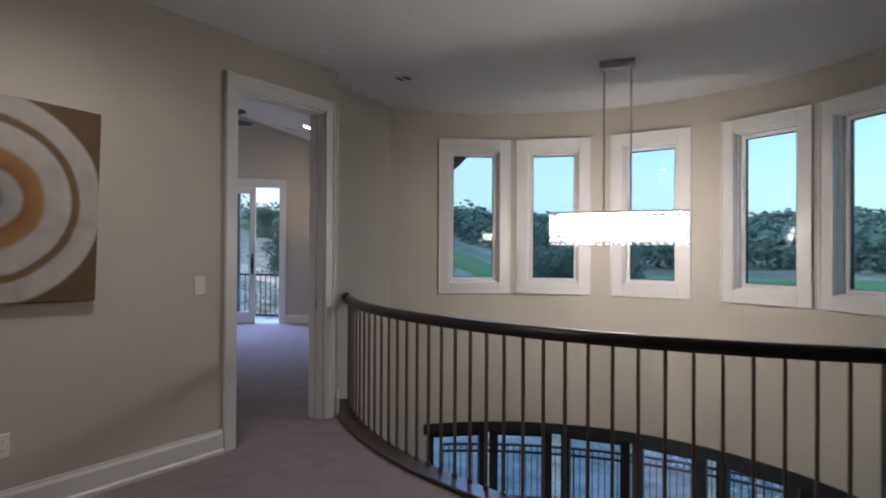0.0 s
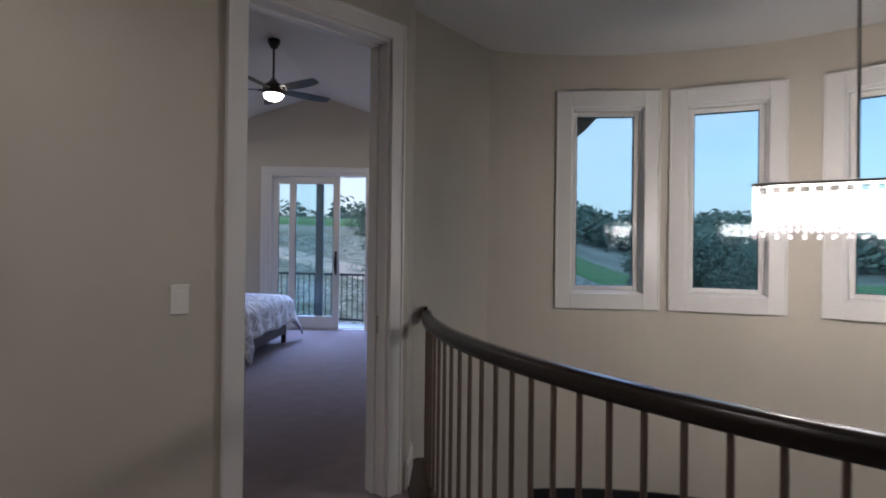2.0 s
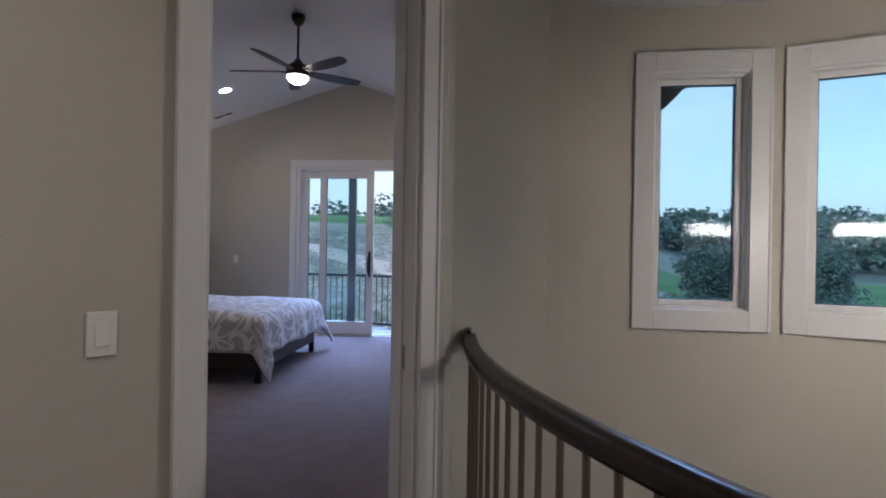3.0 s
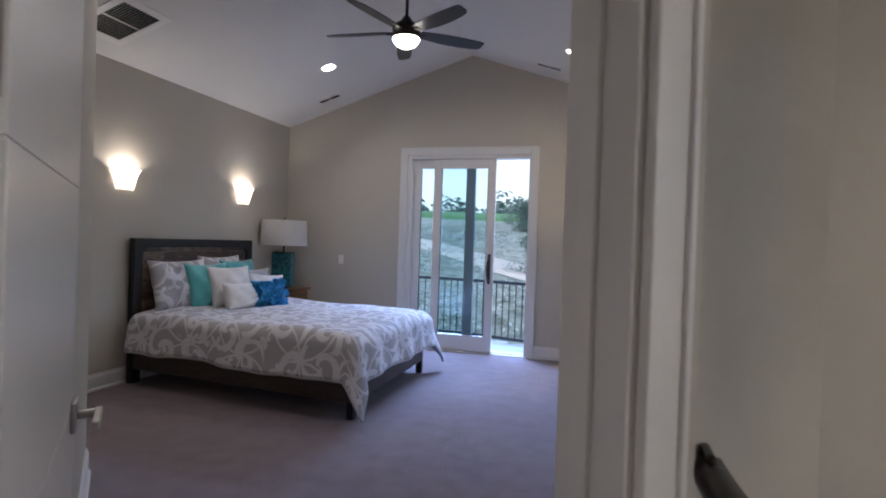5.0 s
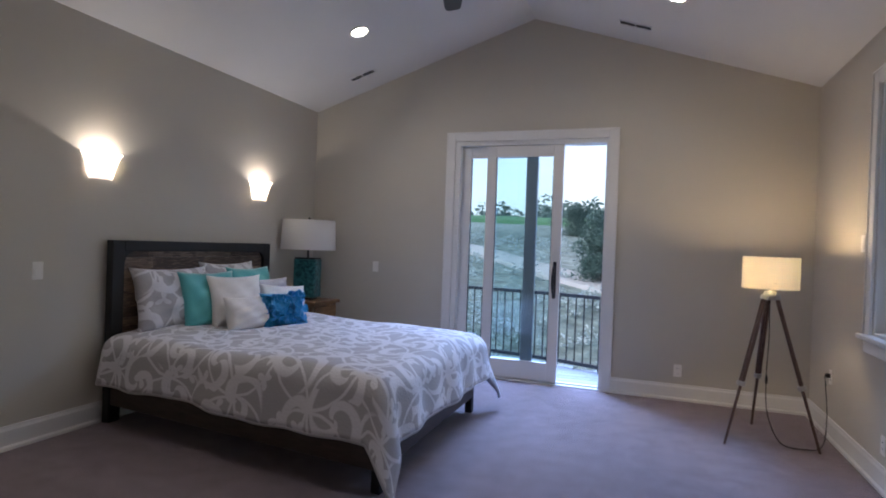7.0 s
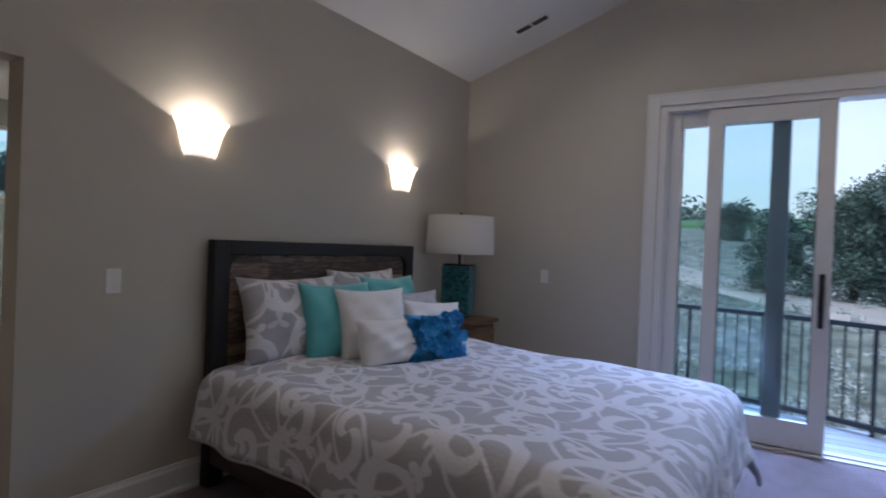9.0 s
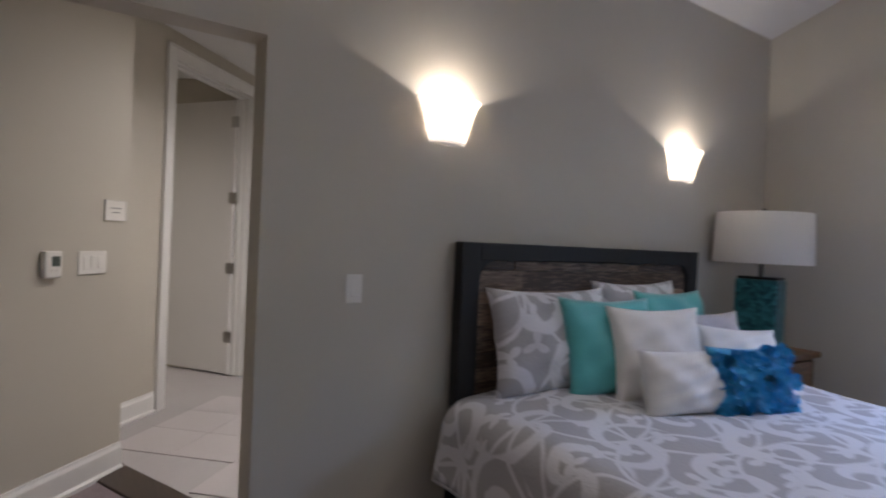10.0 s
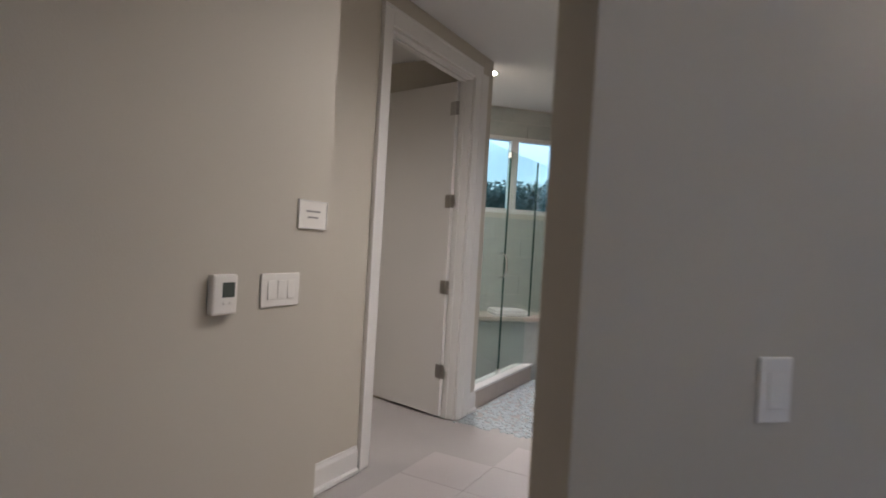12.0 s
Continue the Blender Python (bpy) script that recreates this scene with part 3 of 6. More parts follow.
def lever_handle(parent, x, y, z, side, reach):
    """A square rose, a neck and a flat lever."""
    rose = bmesh.new()
    box(rose, (x - 0.033, y, z - 0.033), (x + 0.033, y + side * 0.010, z + 0.033), None, 0.003)
    h = part("door_handle", rose, STEEL, parent, "brushed nickel lever handle")
    t = tube(bmesh.new(), (x, y + side * 0.008, z), (x, y + side * 0.055, z), 0.010, n=14)
    part("neck", t, STEEL, h)
    part("lever", boxed((min(x, x + reach), y + side * 0.043, z - 0.010), (max(x, x + reach) + 0.012, y + side * 0.058, z + 0.012), 0.004), STEEL, h)


def bedroom_door():
    """A flush tall leaf with shallow level grooves, folded back along the closet wall."""
    d = thing("panel_door", pose(0.13, 4.255, 0.0, 0, 0, 133.5), "tall white flush door with shallow grooves, open against the wall", "door")
    L, T, H = 0.81, 0.042, DOOR_H - 0.03
    bm = bmesh.new()
    cuts = [0.015, 0.50, 0.98, 1.46, 1.93, H]
    for a, b in zip(cuts, cuts[1:]):
        box(bm, (0, -T, a + 0.002), (L, 0, b - 0.002), None, 0.002)
    box(bm, (0.004, -T + 0.003, 0.02), (L - 0.004, -0.003, H - 0.01))
    part("leaf", bm, LEAF_WHITE, d)
    lever_handle(d, L - 0.05, -T, 0.962, -1, -0.11)
    part("latch_plate", boxed((L - 0.001, -T + 0.009, 0.945), (L + 0.002, -0.009, 1.025)), STEEL, d)
    for z in (0.22, 0.86, 1.50, 2.14):
        part("hinge", tube(boxed((-0.002, -T + 0.006, z), (0.001, -0.006, z + 0.10)), (-0.004, 0.004, z), (-0.004, 0.004, z + 0.10), 0.006), STEEL, d)


bedroom_door()

bath_p, bath_q = bm_(-5.15), bm_(-6.86)
B0, B1 = (5.865 - 5.15) * math.sqrt(2), (6.63 - 5.15) * math.sqrt(2)
door_casing("door_2", bath_p, bath_q, B0, B1, 2.54, 0.10, 0.12, "white painted casing round the inner bathroom doorway")


def bath_door():
    hx, hy = bm_(-6.61)
    d = thing("panel_door", pose(hx - 0.085, hy - 0.06, 0.0, 0, 0, 213.0), "tall white flush bathroom door standing half open", "door")
    part("leaf", boxed((0.0, 0.0, 0.015), (0.82, 0.04, 2.51), 0.003), LEAF_WHITE, d)
    for z in (0.30, 0.93, 1.57, 2.26):
        k = part("hinge", tube(boxed((-0.035, 0.041, z), (0.05, 0.044, z + 0.10), 0.001), (0.0, 0.048, z), (0.0, 0.048, z + 0.10), 0.007), STEEL, d, "bronze butt hinge")


bath_door()


def sliding_door():
    """A two-leaf sliding glass door: the inner leaf is pushed over the fixed one, so that a gap stands open."""
    d = tagged(new("door_3"), "white sliding glass patio door standing partly open", "sliding door", kind="structure")
    d.matrix_world = pose(0, NORTH, 0)
    casing_boards(None, SL0, SL1, 0.0, SL_H, 0.095, 0.022, d)
    t = bmesh.new()
    for lo, hi in (((SL0 - 0.002, 0.001, -0.05), (SL0 + 0.055, 0.155, SL_H)), ((SL1 - 0.025, 0.001, -0.05), (SL1 + 0.002, 0.155, SL_H)),
                   ((SL0 + 0.055, 0.001, SL_H - 0.045), (SL1 - 0.025, 0.155, SL_H + 0.002))):
        box(t, lo, hi, None, 0.004)
    for y in (0.03, 0.075, 0.125):
        box(t, (SL0 + 0.055, y, 0.03), (SL0 + 0.068, y + 0.012, SL_H - 0.045), None, 0.002)
    part("frame", t, TRIM, d)
    part("sill", boxed((SL0, -0.005, -0.06), (SL1, 0.17, 0.012), 0.004), TRIM, d)
    part("track", boxed((SL0 + 0.06, 0.055, 0.012), (SL1 - 0.03, 0.065, 0.022)), STEEL, d)

    def leaf(name, x0, x1, y0, y1, mat, stile, label):
        b = bmesh.new()
        z0, z1 = 0.022, SL_H - 0.05
        for lo, hi in (((x0, y0, z0), (x0 + stile, y1, z1)), ((x1 - stile, y0, z0), (x1, y1, z1)),
                       ((x0 + stile, y0, z1 - 0.115), (x1 - stile, y1, z1)), ((x0 + stile, y0, z0), (x1 - stile, y1, z0 + 0.19))):
            box(b, lo, hi, None, 0.005)
        p = part(name, b, mat, d, label)
        g = part("pane", boxed((x0 + stile - 0.004, (y0 + y1) / 2 - 0.003, z0 + 0.185), (x1 - stile + 0.004, (y0 + y1) / 2 + 0.003, z1 - 0.11)), SLIDEGLASS, p)
        g.visible_shadow = False
        k = bmesh.new()
        for lo, hi in (((x0 + stile, y0 + 0.008, z0 + 0.19), (x0 + stile + 0.006, y1 - 0.008, z1 - 0.115)), ((x1 - stile - 0.006, y0 + 0.008, z0 + 0.19), (x1 - stile, y1 - 0.008, z1 - 0.115))):
            box(k, lo, hi)
        part("gasket", k, BLACK, p)
        return p

    inner = leaf("sliding_leaf", -1.325, -0.53, 0.020, 0.062, TRIM, 0.10, "white sliding leaf with one tall pane")
    fixed = leaf("fixed_leaf", SL0 + 0.058, -0.80, 0.072, 0.112, TRIM, 0.10, "white fixed leaf with one tall pane")
    part("meeting_stile", boxed((-0.915, 0.066, 0.03), (-0.795, 0.118, SL_H - 0.055), 0.004), DARKGREY, fixed, "dark grey meeting stile")
    h = bmesh.new()
    pts = [(-0.585, -0.002, 0.90), (-0.585, -0.035, 0.93), (-0.592, -0.055, 1.02), (-0.592, -0.055, 1.08), (-0.585, -0.035, 1.17), (-0.585, -0.002, 1.20)]
    sweep(h, [Vector(p) for p in pts], [(-0.011, -0.007), (0.011, -0.007), (0.011, 0.007), (-0.011, 0.007)], Vector((0, 1, 0.01)))
    box(h, (-0.60, 0.012, 0.87), (-0.565, 0.021, 1.24), None, 0.004)
    part("pull_handle", h, BLACK, inner, "black bowed pull handle")


DARKGREY = paint("grey_cladding", (0.16, 0.19, 0.20), 0.4, 0.06)
sliding_door()


def east_window():
    w = tagged(new("window_12"), "large white-framed bedroom window with a deep sill", "window", kind="structure")
    w.matrix_world = pose(EAST, 0, 0, 0, 0, -90)        # local x = -world y, y = outwards
    a, b = -EW1, -EW0
    casing_boards(None, a, b, EWZ0, EWZ1, 0.09, 0.022, w, False)
    part("window_sill", boxed((a - 0.12, -0.060, EWZ0 - 0.030), (b + 0.12, 0.06, EWZ0 + 0.002), 0.008), TRIM, w)
    part("apron", boxed((a - 0.09, -0.022, EWZ0 - 0.115), (b + 0.09, -0.0005, EWZ0 - 0.030), 0.004), TRIM, w)
    for k, (inset, y0, y1, deep) in enumerate(((-0.002, 0.001, 0.155, 0.02), (0.02, 0.06, 0.13, 0.06), (0.06, 0.075, 0.12, 0.10))):
        t = bmesh.new()
        o, i = inset, deep
        box(t, (a + o, y0, EWZ0 + o), (a + i, y1, EWZ1 - o), None, 0.005)
        box(t, (b - i, y0, EWZ0 + o), (b - o, y1, EWZ1 - o), None, 0.005)
        box(t, (a + i, y0, EWZ0 + o), (b - i, y1, EWZ0 + i), None, 0.005)
        box(t, (a + i, y0, EWZ1 - i), (b - i, y1, EWZ1 - o), None, 0.005)
        part(("jamb", "window_frame", "sash")[k], t, TRIM, w)
    g = part("pane", boxed((a + 0.095, 0.098, EWZ0 + 0.095), (b - 0.095, 0.103, EWZ1 - 0.095)), GLASS, w)
    g.visible_shadow = False


east_window()


# ---- hall things ----
def curved_guard():
    """The stair-hall guard: moulded dark handrail on square bronze balusters over a wooden curb."""
    g = thing("railing", pose(RX, RY, 0), "curved guard rail with dark wooden handrail and bronze balusters", "railing")
    a0, a1 = 180.9, 268.6
    sec = [(-0.029, -0.034), (-0.034, -0.012), (-0.030, 0.012), (-0.020, 0.026), (0.020, 0.026), (0.030, 0.012), (0.034, -0.012), (0.029, -0.034)]
    pts = [Vector((*ring(0, 0, R_RAIL, a), 0.892)) for a in np.linspace(a0, a1, 72)]
    part("handrail", sweep(bmesh.new(), pts, sec), RAILWOOD, g, "dark stained wooden handrail", True)
    curb = [Vector((*ring(0, 0, R_RAIL + 0.045, a), 0.0)) for a in np.linspace(a0, a1, 72)]
    part("curb", sweep(bmesh.new(), curb, [(-0.07, -0.33), (0.07, -0.33), (0.07, 0.018), (0.062, 0.026), (-0.062, 0.026), (-0.07, 0.018)]), DARKWOOD, g, "dark wooden curb along the floor edge")
    fascia = [Vector((*ring(0, 0, R_RAIL - 0.03, a), -0.17)) for a in np.linspace(a0, a1, 72)]
    part("fascia", sweep(bmesh.new(), fascia, [(-0.006, -0.17), (0.006, -0.17), (0.006, 0.13), (-0.006, 0.13)]), TRIM, g, "white fascia board under the curb")
    n = 45
    me = None
    for i in range(n):
        a = a0 + 1.67 + 1.918 * i
        x, y = ring(0, 0, R_RAIL, a)
        if me is None:
            bm = boxed((-0.0075, -0.0075, 0.026), (0.0075, 0.0075, 0.86), 0.002)
            box(bm, (-0.012, -0.012, 0.026), (0.012, 0.012, 0.045), None, 0.003)
            b = part("baluster", bm, BRONZE, g)
            me = b.data
        else:
            b = new("baluster", me)
            b.parent = g
        b.matrix_local = pose(x, y, 0, 0, 0, a)
    x, y = ring(0, 0, R_RAIL, a0)
    part("rosette", boxed((x - 0.016, y - 0.045, 0.855), (x + 0.005, y + 0.045, 0.935), 0.006), RAILWOOD, g)


curved_guard()


def chandelier():
    """A long crystal bar on two rods under a brushed canopy."""
    c = thing("chandelier", pose(2.92, 4.13, 0, 0, 0, -33.0), "linear crystal chandelier, lit, hung on two nickel rods", "chandelier")
    L, W, zt, zb = 0.98, 0.15, 1.578, 1.395
    part("canopy", boxed((-0.125, -0.045, HALL_TOP - 0.06), (0.125, 0.045, HALL_TOP), 0.004), STEEL, c, "brushed nickel canopy")
    for x in (-0.095, 0.095):
        part("rod", tube(bmesh.new(), (x, 0, zt), (x, 0, HALL_TOP - 0.02), 0.007), STEEL, c)
    # four bars and an added plate that keeps the lamps' light off the ceiling
    t = bmesh.new()
    for lo, hi in (((-L / 2, -W / 2, zt), (L / 2, -W / 2 + 0.012, zt + 0.014)), ((-L / 2, W / 2 - 0.012, zt), (L / 2, W / 2, zt + 0.014)),
                   ((-L / 2, -W / 2, zt), (-L / 2 + 0.012, W / 2, zt + 0.014)), ((L / 2 - 0.012, -W / 2, zt), (L / 2, W / 2, zt + 0.014)), ((-L / 2 + 0.02, -W / 2 + 0.018, zt - 0.004), (L / 2 - 0.02, W / 2 - 0.018, zt + 0.004))):
        box(t, lo, hi, None, 0.002)
    part("top_frame", t, CHROME, c, "polished chrome top frame with added light-blocking plate")
    part("lamp_bar", boxed((-L / 2 + 0.05, -0.028, zb + 0.05), (L / 2 - 0.05, 0.028, zt - 0.03), 0.02), LAMPBAR, c, "row of bright white lamps")
    prism = None
    n = 36
    spots = [(-L / 2 + 0.014 + (L - 0.028) * i / (n - 1), s * (W / 2 - 0.010), 0) for s in (-1, 1) for i in range(n)]
    spots += [(s * (L / 2 - 0.008), -W / 2 + 0.03 + 0.03 * j, 0) for s in (-1, 1) for j in range(4)]
    for i, (x, y, _) in enumerate(spots):
        if prism is None:
            b = bmesh.new()
            for z0, z1 in ((zt - 0.062, zt - 0.004), (zt - 0.122, zt - 0.066), (zt - 0.178, zt - 0.126)):
                box(b, (-0.0105, -0.006, z0), (0.0105, 0.006, z1), None, 0.003, 1)
            s = bmesh.new()
            bmesh.ops.create_icosphere(s, subdivisions=1, radius=0.011)
            merge(b, s, Matrix.Translation((0, 0, zb - 0.016)))
            o = part("crystal", b, CRYSTAL, c, "clear cut crystal drop")
            prism = o.data
        else:
            o = new("crystal", prism)
            o.parent = c
        o.visible_shadow = False
        o.matrix_local = pose(x, y, (0.0, -0.028)[i % 2], 0, 0, 90 if abs(x) > L / 2 - 0.012 else 0)


LAMPBAR = glow("lamp_bar_glow", (1.0, 0.92, 0.83), 26.0)


def crystal_material():
    m = glass("crystal", (0.96, 0.97, 1.0), 0.5)
    nt = m.node_tree
    out = [n for n in nt.nodes if n.type == "OUTPUT_MATERIAL"][0]
    last = out.inputs[0].links[0].from_socket
    tl = nt.nodes.new("ShaderNodeBsdfTranslucent")
    tl.inputs["Color"].default_value = (0.9, 0.9, 0.92, 1)
    mx = nt.nodes.new("ShaderNodeMixShader")
    mx.inputs[0].default_value = 0.12
    nt.links.new(last, mx.inputs[1])
    nt.links.new(tl.outputs[0], mx.inputs[2])
    nt.links.new(mx.outputs[0], out.inputs[0])
    return m


CRYSTAL = crystal_material()
chandelier()


def wall_pose(p, q, s, z, proud=0.0):
    """A place on the right face of the wall from p to q, with x along it, y into it and z up."""
    m, _ = along(p, q)
    return m @ pose(s, -proud, z)


def ring_painting():
    w = 0.98
    side = to_s(-0.368)
    c = thing("painting", wall_pose(dw0, (0.9, 0.9 + DOOR_C), side - w / 2, 1.525) @ pose(0, 0, 0, 0, 1.4, 0), "square canvas painted with grey, white and ochre rings", "painting")
    part("canvas", boxed((-w / 2, -0.042, -w / 2), (w / 2, -0.004, w / 2), 0.006), RINGS, c)
    part("stretcher", boxed((-w / 2 + 0.03, -0.004, -w / 2 + 0.03), (w / 2 - 0.03, 0.0, w / 2 - 0.03)), DARKWOOD, c)


RINGS = rings("ring_canvas")
ring_painting()


def switch_plate(m, gangs=1, label="white rocker light switch plate", w1=0.070):
    d = thing("light_switch", m, label, "light switch")
    w = w1 + 0.046 * (gangs - 1)
    part("plate", boxed((-w / 2, -0.006, -0.0575), (w / 2, 0.0, 0.0575), 0.003), PLASTIC, d)
    for g in range(gangs):
        x = (g - (gangs - 1) / 2) * 0.046
        t = boxed((-0.0165, -0.0085, -0.033), (0.0165, -0.004, 0.033), 0.002, pose(x, 0, 0, 3 if g % 2 else -3))
        part("rocker", t, PLASTIC, d)
    return d


def outlet(m):
    d = thing("power_outlet", m, "white duplex power outlet", "outlet")
    part("plate", boxed((-0.035, -0.006, -0.0575), (0.035, 0.0, 0.0575), 0.003), PLASTIC, d)
    for z in (-0.02, 0.02):
        o = part("socket", boxed((-0.016, -0.008, z - 0.014), (0.016, -0.004, z + 0.014), 0.003), PLASTIC, d)
        part("slot", box(boxed((-0.007, -0.0086, z - 0.004), (-0.005, -0.007, z + 0.007)), (0.005, -0.0086, z - 0.004), (0.007, -0.007, z + 0.007)), SCREEN, o)
    return d


hq = (0.9, 0.9 + DOOR_C)
switch_plate(wall_pose(dw0, hq, to_s(0.062), 1.072))
outlet(wall_pose(dw0, hq, to_s(-0.655), 0.36))


def ceiling_vent(m, w, d, name_label, dark=True, slats=7):
    v = thing("ceiling_vent", m, name_label, "vent")
    t = bmesh.new()
    e = min(w, d) * 0.14
    for lo, hi in (((-w / 2, -d / 2, -0.008), (-w / 2 + e, d / 2, 0)), ((w / 2 - e, -d / 2, -0.008), (w / 2, d / 2, 0)),
                   ((-w / 2 + e, -d / 2, -0.008), (w / 2 - e, -d / 2 + e, 0)), ((-w / 2 + e, d / 2 - e, -0.008), (w / 2 - e, d / 2, 0))):
        box(t, lo, hi, None, 0.002)
    part("frame", t, TRIM, v)
    part("backing", boxed((-w / 2 + e, -d / 2 + e, -0.003), (w / 2 - e, d / 2 - e, -0.001)), SCREEN, v)
    part("divider", boxed((-0.006, -d / 2 + e, -0.008), (0.006, d / 2 - e, -0.0035)), TRIM, v)
    for i in range(slats):
        y = -d / 2 + e + (d - 2 * e) * (i + 0.5) / slats
        part("slat", boxed((-w / 2 + e, -0.003, -0.0065), (w / 2 - e, 0.003, -0.005), 0, pose(0, y, 0, 30)), STEEL, v)
    return v


ceiling_vent(pose(1.415, 4.85, HALL_TOP, 0, 0, -35), 0.16, 0.16, "small square ceiling vent in the hall", slats=5)
s = thing("sprinkler_head", pose(0.815, 4.335, HALL_TOP), "small white ceiling sprinkler cover", "sprinkler")
part("cover", lathe([(0.0, -0.012), (0.035, -0.010), (0.042, -0.004), (0.042, 0.0)], 24), PLASTIC, s, "", True)


def downlight(m, watts, lit=True, group="recessed ceiling lights", colour=(1.0, 0.94, 0.885)):
    d = thing("recessed_light", m, "round recessed ceiling light, lit, with white trim", "ceiling light", group)
    part("trim_ring", lathe([(0.070, -0.002), (0.098, -0.006), (0.098, 0.0), (0.070, 0.0)], 28, cap=False), TRIM, d, "", True)
    part("diffuser", lathe([(0.0, -0.0015), (0.071, -0.0015), (0.071, -0.0005), (0.0, -0.0005)], 28, cap=False), DOWNLIGHT, d)
    if watts:
        lamp = new("recessed_lamp", bpy.data.lights.new("recessed_lamp", "SPOT"))
        lamp.data.energy, lamp.data.spot_size, lamp.data.spot_blend = watts, radians(160), 1.0
        lamp.data.shadow_soft_size, lamp.data.color = 0.07, colour
        lamp.parent = d
        lamp.matrix_local = pose(0, 0, -0.02)
    return d


DOWNLIGHT = glow("downlight_glow", (1.0, 0.93, 0.82), 14.0)
# two added downlights, out of view, that brighten the hall's door wall
for x, y in ((-1.1, 1.95), (0.08, 2.72)):
    downlight(pose(x, y, HALL_TOP), 18)


# ---- bedroom fittings ----
def on_roof(x, y):
    """A place on the sloping ceiling, its z along the ceiling's normal."""
    s = 1 if x < RIDGE_X else -1
    return pose(x, y, roof_z(x)) @ pose(0, 0, 0, 0, -s * math.degrees(math.atan(1 / 3.0)), 0)


# the pair at y 6.95 is added out of view to brighten the room
for x, y, watts in ((-2.215, 9.59, 14.5), (0.42, 9.59, 11.0), (-2.215, 6.95, 13.0), (0.42, 6.95, 7.0)):
    downlight(on_roof(x, y), watts)
ceiling_vent(on_roof(-2.60, 10.39), 0.30, 0.10, "narrow white supply vent with dark slots", slats=3)
ceiling_vent(on_roof(0.12, 10.33), 0.30, 0.10, "narrow white supply vent with dark slots", slats=3)
ceiling_vent(on_roof(-2.93, 7.49), 0.56, 0.50, "large return air grille with two slatted halves", slats=14)


def ceiling_fan():
    f = thing("ceiling_fan", pose(RIDGE_X, 8.33, -0.03), "dark bronze five-bladed ceiling fan with lit bowl", "ceiling fan")
    part("canopy", lathe([(0.0, 3.60), (0.035, 3.60), (0.068, 3.66), (0.07, RIDGE_Z)], 28), FAN, f, "", True)
    part("downrod", tube(bmesh.new(), (0, 0, 3.22), (0, 0, 3.63), 0.013), FAN, f)
    part("motor", lathe([(0.0, 3.255), (0.03, 3.25), (0.05, 3.215), (0.095, 3.185), (0.118, 3.15), (0.118, 3.085), (0.105, 3.07), (0.0, 3.07)], 32), FAN, f, "", True)
    part("light_bowl", lathe([(0.0, 2.995), (0.045, 3.000), (0.085, 3.022), (0.108, 3.055), (0.110, 3.071), (0.0, 3.071)], 32), FANGLOW, f, "lit white glass bowl", True)
    for k in range(5):
        a = 182 - 72 * k
        b = bmesh.new()
        top, low = [], []
        prof = ((0.12, 0.045, 0.045), (0.20, 0.060, 0.055), (0.34, 0.078, 0.062), (0.50, 0.080, 0.060), (0.62, 0.070, 0.055), (0.68, 0.055, 0.050), (0.70, 0.030, 0.040))
        for r, wl, wr in prof:
            for lst, dz in ((top, 0.004), (low, -0.004)):
                lst.append((b.verts.new((r, wl, dz)), b.verts.new((r, -wr, dz))))
        for lst in (top, low):
            for p, q in zip(lst, lst[1:]):
                b.faces.new((p[0], p[1], q[1], q[0]))
        for i in (0, 1):
            for p, q, r, s in zip(top, top[1:], low, low[1:]):
                b.faces.new((p[i], q[i], s[i], r[i]))
        b.faces.new((top[0][0], top[0][1], low[0][1], low[0][0]))
        b.faces.new((top[-1][0], top[-1][1], low[-1][1], low[-1][0]))
        b.transform(pose(0, 0, 3.125, 0, 0, a) @ pose(0, 0, 0, -13, 0, 0))
        blade = part("blade", b, FANWOOD, f, "dark wooden fan blade")
        iron = boxed((0.09, -0.02, -0.012), (0.17, 0.02, -0.003), 0.003, pose(0, 0, 3.122, 0, 0, a) @ pose(0, 0, 0, -13, 0, 0))
        part("bracket", iron, FAN, blade)


FAN = paint("fan_bronze", (0.035, 0.03, 0.026), 0.4, 0.1, metal=0.5)
FANWOOD = wood("fan_blade_wood", (0.012, 0.010, 0.009), (0.03, 0.024, 0.02), rough=0.4)
FANGLOW = glow("fan_bowl_glow", (1.0, 0.94, 0.80), 8.0)
ceiling_fan()


